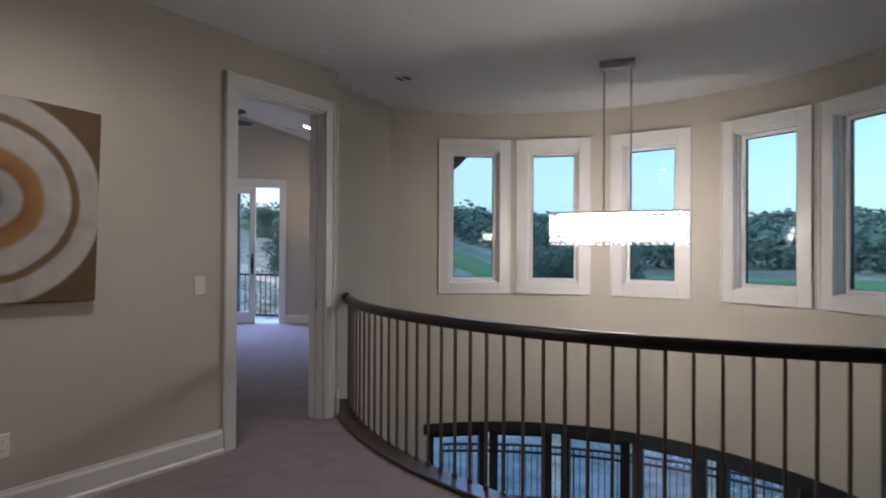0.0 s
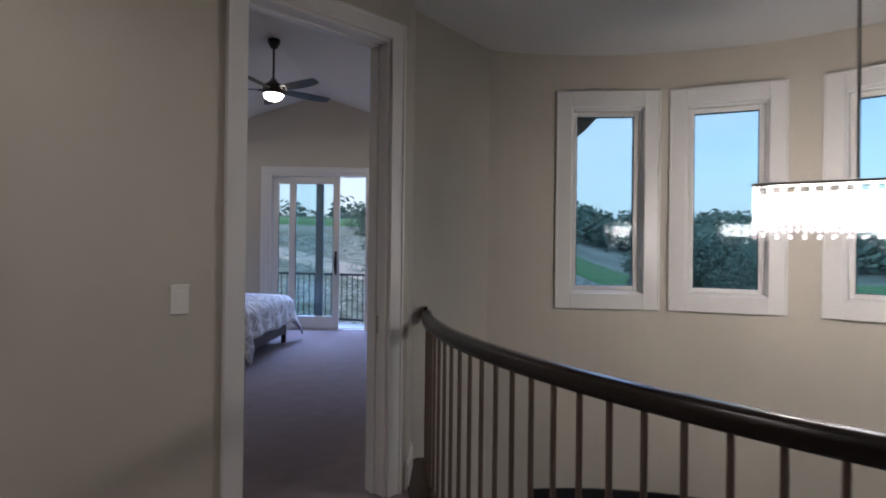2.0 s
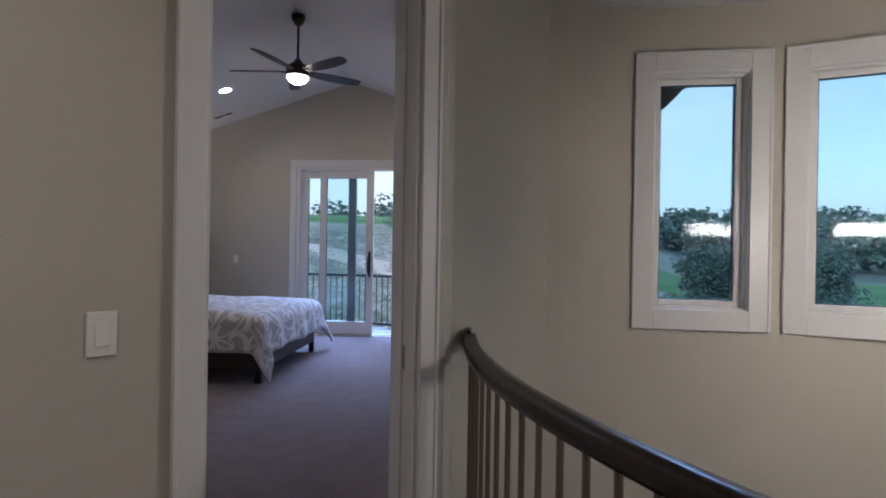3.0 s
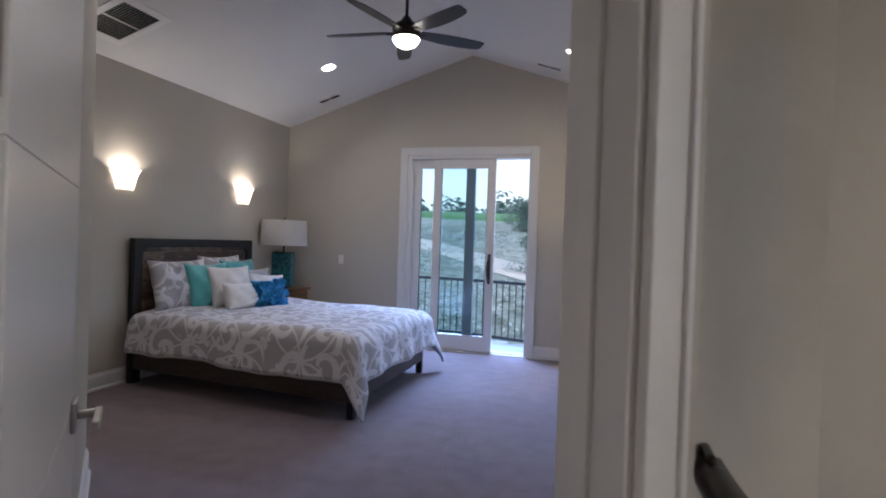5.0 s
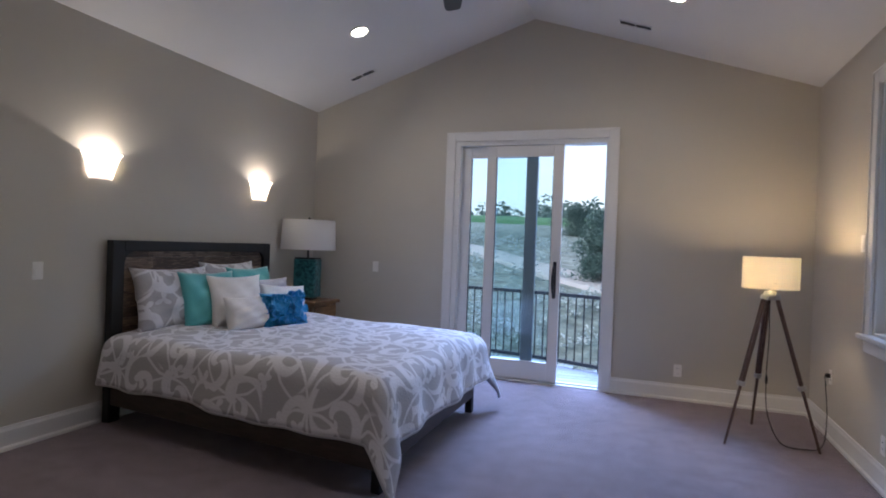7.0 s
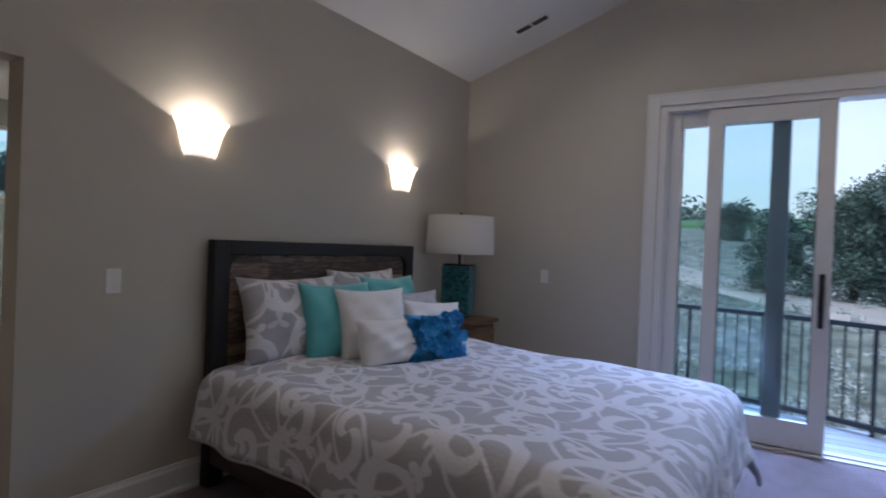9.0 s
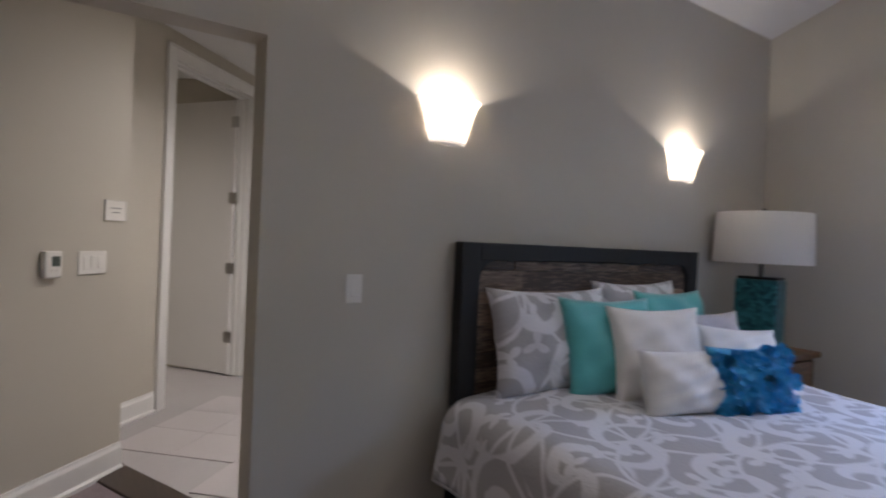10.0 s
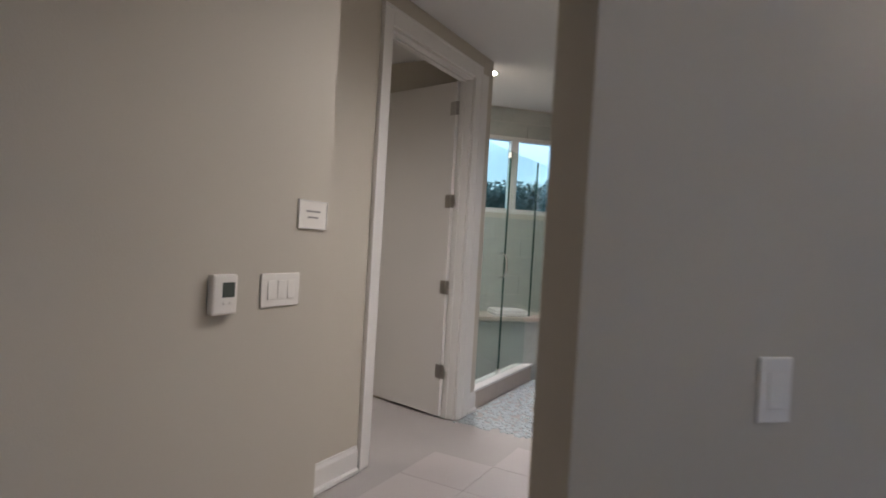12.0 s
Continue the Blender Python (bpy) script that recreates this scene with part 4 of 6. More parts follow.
def wall_sconce(y):
    """A tapered half-bowl of white glass on the wall, open above, with a bright lamp inside."""
    s = thing("wall_sconce", pose(WEST, y, 0), "tapered white glass half-bowl wall sconce, lit", "wall light", "sconces over the bed")
    n = 18
    bm = bmesh.new()
    rows = ((0.087, 1.742), (0.096, 1.768), (0.108, 1.815), (0.124, 1.865), (0.142, 1.905), (0.160, 1.930))
    grid = []
    for r, z in rows:
        grid.append([bm.verts.new((0.002 + r * 0.72 * math.sin(math.pi * i / n), -r * math.cos(math.pi * i / n), z)) for i in range(n + 1)])
    for a, b in zip(grid, grid[1:]):
        for i in range(n):
            bm.faces.new((a[i], a[i + 1], b[i + 1], b[i]))
    bmesh.ops.solidify(bm, geom=bm.faces[:], thickness=0.004)
    part("glass_bowl", bm, SCONCE, s, "glowing white glass bowl", True)
    base = bmesh.new()
    vs = [base.verts.new((0.002 + 0.062 * math.sin(math.pi * i / n), -0.087 * math.cos(math.pi * i / n), z)) for z in (1.750, 1.758) for i in range(n + 1)]
    k = n + 1
    base.faces.new(vs[:k][::-1])
    base.faces.new(vs[k:])
    for i in range(k):
        base.faces.new((vs[i], vs[(i + 1) % k], vs[k + (i + 1) % k], vs[k + i]))
    part("base_cup", base, SCONCE, s)
    part("back_plate", boxed((0.0, -0.04, 1.74), (0.006, 0.04, 1.93), 0.002), STEEL, s)
    lamp = new("sconce_lamp", bpy.data.lights.new("sconce_lamp", "POINT"))
    lamp.data.energy, lamp.data.shadow_soft_size, lamp.data.color = 3.6, 0.012, (1.0, 0.91, 0.80)
    lamp.parent = s
    lamp.location = (0.054, 0, 1.868)


SCONCE = glow("sconce_glass", (1.0, 0.93, 0.84), 0.22)
for y in (8.02, 9.775):
    wall_sconce(y)

wn_ = ((WEST, 5.3), (WEST, NORTH))
switch_plate(wall_pose(*wn_, 7.60 - 5.3, 1.106))
nn_ = ((WEST - 0.1, NORTH), (EAST + 0.1, NORTH))
switch_plate(wall_pose(*nn_, -2.57 - WEST + 0.1, 1.10))
outlet(wall_pose(*nn_, 0.595 - WEST + 0.1, 0.275))
ee_ = ((EAST, NORTH), (EAST, 5.85))
switch_plate(wall_pose(*ee_, NORTH - 9.60, 1.48), label="white plate switch beside the bedroom window")
lamp_outlet = outlet(wall_pose(*ee_, NORTH - 10.19, 0.46))
outlet(wall_pose(*ee_, NORTH - 9.12, 0.27))

bb_ = ((-3.0, 5.12), (-4.86, 6.98))
bs = lambda x: (-3.0 - x) * math.sqrt(2)
switch_plate(wall_pose(*bb_, bs(-4.648), 1.127), 3, "white three-gang rocker light switch plate", 0.086)


def thermostat(m):
    t = thing("thermostat", m, "white wall thermostat with small grey display", "thermostat")
    part("body", boxed((-0.047, -0.028, -0.062), (0.047, 0.0, 0.062), 0.007), PLASTIC, t)
    part("display", boxed((-0.012, -0.0295, -0.008), (0.034, -0.027, 0.038), 0.001), LCD, t, "grey liquid crystal display")
    for i in range(2):
        part("button", boxed((-0.010 + 0.024 * i, -0.0295, -0.030), (0.006 + 0.024 * i, -0.027, -0.021), 0.001), PLASTIC, t)


LCD = paint("lcd_grey", (0.07, 0.085, 0.075), 0.25, 0.05)
thermostat(wall_pose(*bb_, bs(-4.470), 1.125))


PRINT = paint("grey_print", (0.25, 0.24, 0.23), 0.6)


def wall_notice(m):
    c = thing("wall_plaque", m, "small white framed notice with two printed lines", "plaque")
    w, h = 0.150, 0.104
    part("card", boxed((-w / 2, -0.006, -h / 2), (w / 2, 0.0, h / 2), 0.001), PLASTIC, c)
    t = bmesh.new()
    for lo, hi in (((-w / 2, -0.008, -h / 2), (w / 2, -0.005, -h / 2 + 0.004)), ((-w / 2, -0.008, h / 2 - 0.004), (w / 2, -0.005, h / 2)),
                   ((-w / 2, -0.008, -h / 2), (-w / 2 + 0.004, -0.005, h / 2)), ((w / 2 - 0.004, -0.008, -h / 2), (w / 2, -0.005, h / 2))):
        box(t, lo, hi)
    part("border", t, TRIM, c)
    for z, k in ((0.012, 0.036), (-0.010, 0.026)):
        part("text_bar", boxed((-k, -0.0068, z - 0.003), (k, -0.006, z + 0.003)), PRINT, c)


wall_notice(wall_pose(*bb_, bs(-4.748), 1.395))


# ---- bed ----
def cushion(w, h, d, pinch=0.10, n=20, seed=0):
    """A stuffed cushion standing on its lower edge: x across, z up, plump in y, with drawn-out corners."""
    bm = bmesh.new()
    cloth = bm.verts.layers.float_vector.new("cloth")
    rnd = random.Random(seed)
    ph = rnd.random() * 6
    sides = {}
    for f in (-1, 1):
        for i in range(n + 1):
            for j in range(n + 1):
                u, v = i / n * 2 - 1, j / n * 2 - 1
                edge = abs(u) == 1 or abs(v) == 1
                if f == 1 and edge:
                    sides[f, i, j] = sides[-1, i, j]
                    continue
                puff = ((1 - u ** 2) * (1 - v ** 2)) ** 0.42
                x = u * w / 2 * (1 - pinch * (1 - v * v) ** 1.0 * abs(u))
                z = h / 2 + v * h / 2 * (1 - pinch * (1 - u * u) * abs(v))
                wr = 0.006 * math.sin(7 * u + 5 * v + ph) + 0.004 * math.sin(13 * v - 6 * u + ph)
                sides[f, i, j] = bm.verts.new((x, f * d / 2 * puff + wr * (0.3 + puff), z))
                sides[f, i, j][cloth] = (x + seed * 1.7 + f, z + seed * 0.9, 0)
    for f in (-1, 1):
        for i in range(n):
            for j in range(n):
                q = [sides[f, i, j], sides[f, i + 1, j], sides[f, i + 1, j + 1], sides[f, i, j + 1]]
                bm.faces.new(q if f == -1 else q[::-1])
    return bm


BED_Y0, BED_Y1, BED_X0, BED_X1 = 8.07, 9.87, WEST + 0.03, -1.0
BED_Y = (BED_Y0 + BED_Y1) / 2
ASKEW = Matrix.Identity(4)
ASKEW[1][0], ASKEW[1][3] = -0.12, -0.12 * 3.30      # the frame's foot stands nearer the hall than its head


def bed():
    b = thing("bed", pose(0, BED_Y, 0), "queen bed with dark framed reclaimed-plank headboard and dark rails", "bed")
    hw = (BED_Y1 - BED_Y0) / 2
    x0, x1 = BED_X0, BED_X0 + 0.065
    hb = boxed((x0, -hw + 0.098, 1.235), (x1, hw - 0.098, 1.315), 0.006)
    for s in (-1, 1):
        t = bmesh.new()
        c = Vector((0, s * (hw - 0.10 - 0.09), 1.235 - 0.09))
        pts = [(0, s * (hw - 0.098), 1.237)]
        for k in range(9):
            a = radians(90 * k / 8)
            pts.append((0, c.y + s * 0.09 * math.sin(a), c.z + 0.09 * math.cos(a)))
        fr = [t.verts.new((x0 + 0.004, p[1], p[2])) for p in pts]
        bk = [t.verts.new((x1 - 0.002, p[1], p[2])) for p in pts]
        t.faces.new(fr)
        t.faces.new(bk[::-1])
        m = len(pts)
        for k in range(m):
            t.faces.new((fr[k], fr[(k + 1) % m], bk[(k + 1) % m], bk[k]))
        merge(hb, t)
    head = part("headboard", hb, BEDFRAME, b, "near-black rounded headboard frame")
    part("post", boxed((x0, -hw, 0.0), (x1, -hw + 0.10, 1.315), 0.006), BEDFRAME, head)
    part("post", boxed((x0, hw - 0.10, 0.0), (x1, hw, 1.315), 0.006), BEDFRAME, head)
    part("lower_rail", boxed((x0, -hw + 0.10, 0.30), (x1, hw - 0.10, 0.40), 0.006), BEDFRAME, head)
    rnd = random.Random(5)
    z = 0.40
    while z < 1.235:
        h = min(rnd.choice((0.05, 0.065, 0.08, 0.10)), 1.237 - z)
        if 1.237 - z - h < 0.03:
            h = 1.237 - z
        cuts = sorted([-hw + 0.10, hw - 0.10] + [rnd.uniform(-hw + 0.3, hw - 0.3) for _ in range(rnd.choice((1, 2)))])
        for a, c in zip(cuts, cuts[1:]):
            part("plank", boxed((x0 + 0.012, a + 0.001, z + 0.001), (x1 - 0.022 + rnd.uniform(-0.004, 0.006), c - 0.001, z + h - 0.001), 0.002), PLANK, head)
        z += h
    for s in (-1, 1):
        part("side_rail", boxed((x1, s * (hw - 0.03) - 0.018, 0.13), (BED_X1 - 0.02, s * (hw - 0.03) + 0.018, 0.34), 0.005, ASKEW), BEDRAIL, b)
    part("foot_rail", boxed((BED_X1 - 0.05, -hw + 0.05, 0.13), (BED_X1 - 0.01, hw - 0.05, 0.34), 0.005, ASKEW), BEDRAIL, b)
    for s in (-1, 1):
        part("leg", boxed((BED_X1 - 0.075, s * (hw - 0.055) - 0.03, 0.0), (BED_X1 - 0.015, s * (hw - 0.055) + 0.03, 0.20), 0.005, ASKEW), BEDFRAME, b)
    part("mattress", boxed((x1 + 0.01, -hw + 0.06, 0.32), (BED_X1 - 0.06, hw - 0.06, 0.57), 0.06, ASKEW), LINEN, b)


def comforter():
    """A quilted cover: rounded edges, soft folds on the sides and long drooping corners at the foot."""
    hw = (BED_Y1 - BED_Y0) / 2 - 0.02
    xs0, xs1 = WEST + 0.13, BED_X1 - 0.04
    top = 0.635
    over = 0.385
    bm = bmesh.new()
    cloth = bm.verts.layers.float_vector.new("cloth")
    nu, nv = 96, 84
    grid = []
    for i in range(nu + 1):
        row = []
        for j in range(nv + 1):
            u = xs0 + (xs1 + over - xs0) * i / nu
            v = -hw - over + (2 * hw + 2 * over) * j / nv
            du = max(0.0, u - xs1)
            dv = max(0.0, abs(v) - hw)
            sv = 1 if v > 0 else -1
            d = math.hypot(du, dv)
            r = 0.10                                    # rounded shoulder
            fold = d / over
            if d < r * math.pi / 2:
                out, drop = r * math.sin(d / r), r * (1 - math.cos(d / r))
            else:
                out, drop = r + 0.16 * (d - r * math.pi / 2), r + 0.96 * (d - r * math.pi / 2)
            ux = du / d if d else 0.0
            uy = dv / d if d else 0.0
            wave = 0.0
            if d > 0.05:
                arc_ = (u * 1.0 if dv > du else v) * 1.0
                wave = (0.011 * math.sin(arc_ * 9.0 + 1.3) + 0.009 * math.sin(arc_ * 17.0 + 0.4)) * min(1.0, fold * 1.3)
            corner = min(du, dv) / over
            out += wave + 0.11 * corner
            drop += 0.07 * corner
            x = min(u, xs1) + ux * out
            y = sv * (min(abs(v), hw) + uy * out)
            z = top - drop + 0.010 * math.sin(u * 5.1 + v * 3.7) + 0.008 * math.sin(u * 2.3 - v * 6.1) + 0.012 * noise.noise((u * 3, v * 3, 0.0))
            z += 0.018 * (1 - min(1, d / 0.05)) * math.cos(v * 1.2)
            row.append(bm.verts.new((x, y, max(z, 0.012 + 0.004 * math.sin(u * 9)))))
            row[-1][cloth] = (u, v, 0)
        grid.append(row)
    for a, b in zip(grid, grid[1:]):
        for j in range(nv):
            bm.faces.new((a[j], a[j + 1], b[j + 1], b[j]))
    bm.transform(Matrix.Translation((0, BED_Y, 0)) @ ASKEW)
    rim = [r[0].co.copy() for r in grid] + [v.co.copy() for v in grid[-1][1:]] + [r[-1].co.copy() for r in grid[-2::-1]]
    ob = part("comforter", bm, SCROLL, None, "", True)
    section = [(0.013 * math.cos(a), 0.013 * math.sin(a)) for a in np.linspace(0, 2 * math.pi, 7, endpoint=False)]
    part("hem", sweep(bmesh.new(), rim, section), HEM, ob, "rounded grey hem of the comforter", True)
    thick = ob.modifiers.new("thickness", "SOLIDIFY")
    thick.thickness, thick.offset = 0.022, 0.0
    return tagged(ob, "grey comforter with white scroll pattern over the bed", "comforter")


BEDFRAME = paint("near_black_paint", (0.010, 0.0095, 0.010), 0.62, 0.15)
BEDRAIL = wood("bed_rail_wood", (0.035, 0.024, 0.017), (0.075, 0.052, 0.038), rough=0.5)
PLANK = wood("reclaimed_plank", (0.055, 0.036, 0.026), (0.32, 0.225, 0.16), (3.0, 3.0, 26.0), 0.6, island=0.55)
LINEN = paint("white_linen", (0.72, 0.70, 0.69), 0.85, 0.05, 6.0, 0.3, 150.0, sheen=0.2)
SCROLL = scroll_cloth("scroll_cotton", (0.385, 0.365, 0.375), (0.65, 0.635, 0.655), 3.1)
TEAL = paint("teal_satin", (0.085, 0.42, 0.43), 0.5, 0.10, 5.0, 0.15, 120.0, sheen=0.4)
CREAM = paint("cream_cotton", (0.78, 0.745, 0.72), 0.85, 0.05, 8.0, 0.3, 160.0, sheen=0.2)
GREYFAB = paint("lilac_grey_cotton", (0.47, 0.45, 0.49), 0.8, 0.05, 8.0, 0.3, 160.0, sheen=0.2)
BLUE = paint("blue_felt", (0.025, 0.29, 0.54), 0.7, 0.25, 12.0, 0.3, 160.0, island=0.3, sheen=0.3)
HEM = paint("hem_cotton", (0.42, 0.40, 0.41), 0.8, 0.08, 8.0, 0.3, 160.0, sheen=0.2)
bed()
comforter()


def pillow(name, x, y, z, w, h, d, lean, turn, mat, label, seed, roll=0.0, category="pillow"):
    m = Matrix.Translation((x, y, z)) @ pose(0, 0, 0, 0, 0, 90 + turn) @ pose(0, 0, 0, lean, roll, 0)
    bm = cushion(w, h, d, seed=seed)
    ob = part(name, bm, mat, None, "", True)
    ob.matrix_world = m
    return tagged(ob, label, category, "pillows on the bed")


TOPZ = 0.635
pillow("pillow", -3.10, 8.50, TOPZ, 0.68, 0.50, 0.20, -15, -8, SCROLL, "grey scroll-patterned pillow against the headboard", 1)
pillow("pillow", -3.13, 9.19, TOPZ, 0.66, 0.53, 0.20, -14, -2, SCROLL, "grey scroll-patterned pillow behind teal cushions", 2)
pillow("cushion", -2.94, 8.70, TOPZ, 0.50, 0.47, 0.16, -16, -14, TEAL, "teal satin square cushion", 3)
pillow("cushion", -3.01, 9.33, TOPZ, 0.54, 0.49, 0.16, -16, -4, TEAL, "teal satin cushion near the table lamp", 4)
pillow("cushion", -2.79, 8.83, TOPZ, 0.48, 0.44, 0.16, -16, -20, CREAM, "cream cotton square cushion", 5)
pillow("cushion", -2.86, 9.37, TOPZ, 0.48, 0.39, 0.15, -15, -10, GREYFAB, "lilac-grey plain cotton cushion", 6)
pillow("cushion", -2.62, 8.775, TOPZ, 0.46, 0.28, 0.19, -16, -16, CREAM, "cream cotton lumbar cushion", 7)
pillow("cushion", -2.69, 9.31, TOPZ, 0.50, 0.34, 0.14, -16, -16, CREAM, "small white cotton cushion behind the blue one", 9, 4.0)


def petal_cushion():
    """A blue felt lumbar cushion covered with overlapping round petals."""
    c = thing("cushion", Matrix.Translation((-2.49, 9.025, TOPZ)) @ pose(0, 0, 0, 0, 0, 70) @ pose(0, 0, 0, -15), "bright blue lumbar cushion covered in felt petals", "pillow", "pillows on the bed")
    w, h, d = 0.42, 0.30, 0.14
    part("cover", cushion(w, h, d, seed=8), BLUE, c, "", True)
    rnd = random.Random(3)
    me = None
    for i in range(110):
        u, v = rnd.uniform(-0.92, 0.92), rnd.uniform(-0.92, 0.92)
        puff = ((1 - u * u) * (1 - v * v)) ** 0.42
        if me is None:
            b = bmesh.new()
            n = 9
            cen = b.verts.new((0, -0.004, 0))
            rim = [b.verts.new((0.026 * math.cos(2 * math.pi * k / n), -0.012 - 0.006 * (k % 2), 0.030 * math.sin(2 * math.pi * k / n))) for k in range(n)]
            for k in range(n):
                b.faces.new((cen, rim[k], rim[(k + 1) % n]))
            bmesh.ops.solidify(b, geom=b.faces[:], thickness=0.002)
            o = part("petal", b, BLUE, c)
            me = o.data
        else:
            o = new("petal", me)
            o.parent = c
        o.matrix_local = pose(u * w / 2, -d / 2 * puff, h / 2 + v * h / 2, rnd.uniform(-25, 35), rnd.uniform(0, 360), rnd.uniform(-30, 30))


petal_cushion()


def nightstand():
    n = thing("nightstand", pose(-3.12, 10.29, 0), "warm brown wooden nightstand beside the bed", "nightstand")
    part("top", boxed((-0.26, -0.25, 0.70), (0.26, 0.25, 0.735), 0.005), NIGHT, n)
    part("body", boxed((-0.24, -0.23, 0.12), (0.22, 0.23, 0.70), 0.004), NIGHT, n)
    for z in (0.14, 0.42):
        dr = part("drawer", boxed((0.22, -0.21, z), (0.238, 0.21, z + 0.26), 0.004), NIGHT, n)
        part("knob", tube(bmesh.new(), (0.238, 0, z + 0.13), (0.262, 0, z + 0.13), 0.012, 0.015), BRONZE, dr)
    for sx in (-1, 1):
        for sy in (-1, 1):
            part("leg", boxed((sx * 0.21 - 0.02, sy * 0.21 - 0.02, 0.0), (sx * 0.21 + 0.02, sy * 0.21 + 0.02, 0.13), 0.003), NIGHT, n)


NIGHT = wood("nightstand_wood", (0.10, 0.052, 0.025), (0.24, 0.13, 0.06), (2, 2, 10), 0.45)
nightstand()


def table_lamp():
    t = thing("table_lamp", pose(-3.13, 10.30, 0.735, 0, 0, 8), "table lamp with teal mosaic base and white drum shade", "table lamp")
    part("foot", boxed((-0.085, -0.085, 0.0), (0.085, 0.085, 0.022), 0.004), FAN, t)
    base = boxed((-0.125, -0.085, 0.022), (0.125, 0.085, 0.43), 0.014)
    body = part("base", base, MOSAIC, t, "teal mosaic lamp base")
    part("cap", boxed((-0.115, -0.075, 0.43), (0.115, 0.075, 0.445), 0.003), FAN, t)
    part("stem", tube(bmesh.new(), (0, 0, 0.445), (0, 0, 0.83), 0.011), FAN, t)
    sh = lathe([(0.285, 0.53), (0.275, 0.535), (0.262, 0.84), (0.272, 0.845), (0.276, 0.845), (0.289, 0.53)], 48, cap=False)
    part("shade", sh, SHADE, t, "white linen drum shade", True)
    part("spider", box(boxed((-0.265, -0.004, 0.825), (0.265, 0.004, 0.832)), (-0.004, -0.265, 0.825), (0.004, 0.265, 0.832)), STEEL, t)
    part("finial", lathe([(0.0, 0.83), (0.012, 0.832), (0.010, 0.85), (0.017, 0.866), (0.0, 0.878)], 16), FAN, t, "", True)


def mosaic_material():
    m, nt, b = node_material("teal_mosaic")
    co = nt.nodes.new("ShaderNodeTexCoord")
    v = nt.nodes.new("ShaderNodeTexVoronoi")
    v.inputs["Scale"].default_value = 45.0
    nt.links.new(co.outputs["Object"], v.inputs["Vector"])
    hs = nt.nodes.new("ShaderNodeSeparateColor")
    nt.links.new(v.outputs["Color"], hs.inputs[0])
    r = nt.nodes.new("ShaderNodeValToRGB")
    r.color_ramp.elements[0].color, r.color_ramp.elements[1].color = (0.008, 0.065, 0.075, 1), (0.05, 0.22, 0.235, 1)
    nt.links.new(hs.outputs[0], r.inputs[0])
    nt.links.new(r.outputs[0], b.inputs["Base Color"])
    bp = nt.nodes.new("ShaderNodeBump")
    bp.inputs["Strength"].default_value = 0.8
    bp.inputs["Distance"].default_value = 0.004
    nt.links.new(v.outputs["Distance"], bp.inputs["Height"])
    nt.links.new(bp.outputs["Normal"], b.inputs["Normal"])
    b.inputs["Roughness"].default_value = 0.3
    return m


MOSAIC = mosaic_material()


def cloth_shade(name, colour, glow_strength=0.0):
    m, nt, b = node_material(name)
    tl = nt.nodes.new("ShaderNodeBsdfTranslucent")
    tl.inputs["Color"].default_value = (*colour, 1)
    mx = nt.nodes.new("ShaderNodeMixShader")
    mx.inputs[0].default_value = 0.45
    out = [n for n in nt.nodes if n.type == "OUTPUT_MATERIAL"][0]
    nt.links.new(b.outputs[0], mx.inputs[1])
    nt.links.new(tl.outputs[0], mx.inputs[2])
    nt.links.new(mx.outputs[0], out.inputs[0])
    w = nt.nodes.new("ShaderNodeTexNoise")
    w.inputs["Scale"].default_value = 260
    bp = nt.nodes.new("ShaderNodeBump")
    bp.inputs["Strength"].default_value = 0.2
    nt.links.new(w.outputs["Fac"], bp.inputs["Height"])
    nt.links.new(bp.outputs["Normal"], b.inputs["Normal"])
    b.inputs["Base Color"].default_value = (*colour, 1)
    b.inputs["Roughness"].default_value = 0.9
    return m


SHADE = cloth_shade("white_shade_cloth", (0.80, 0.78, 0.76))
LITSHADE = cloth_shade("cream_shade_cloth", (0.86, 0.80, 0.66))
table_lamp()


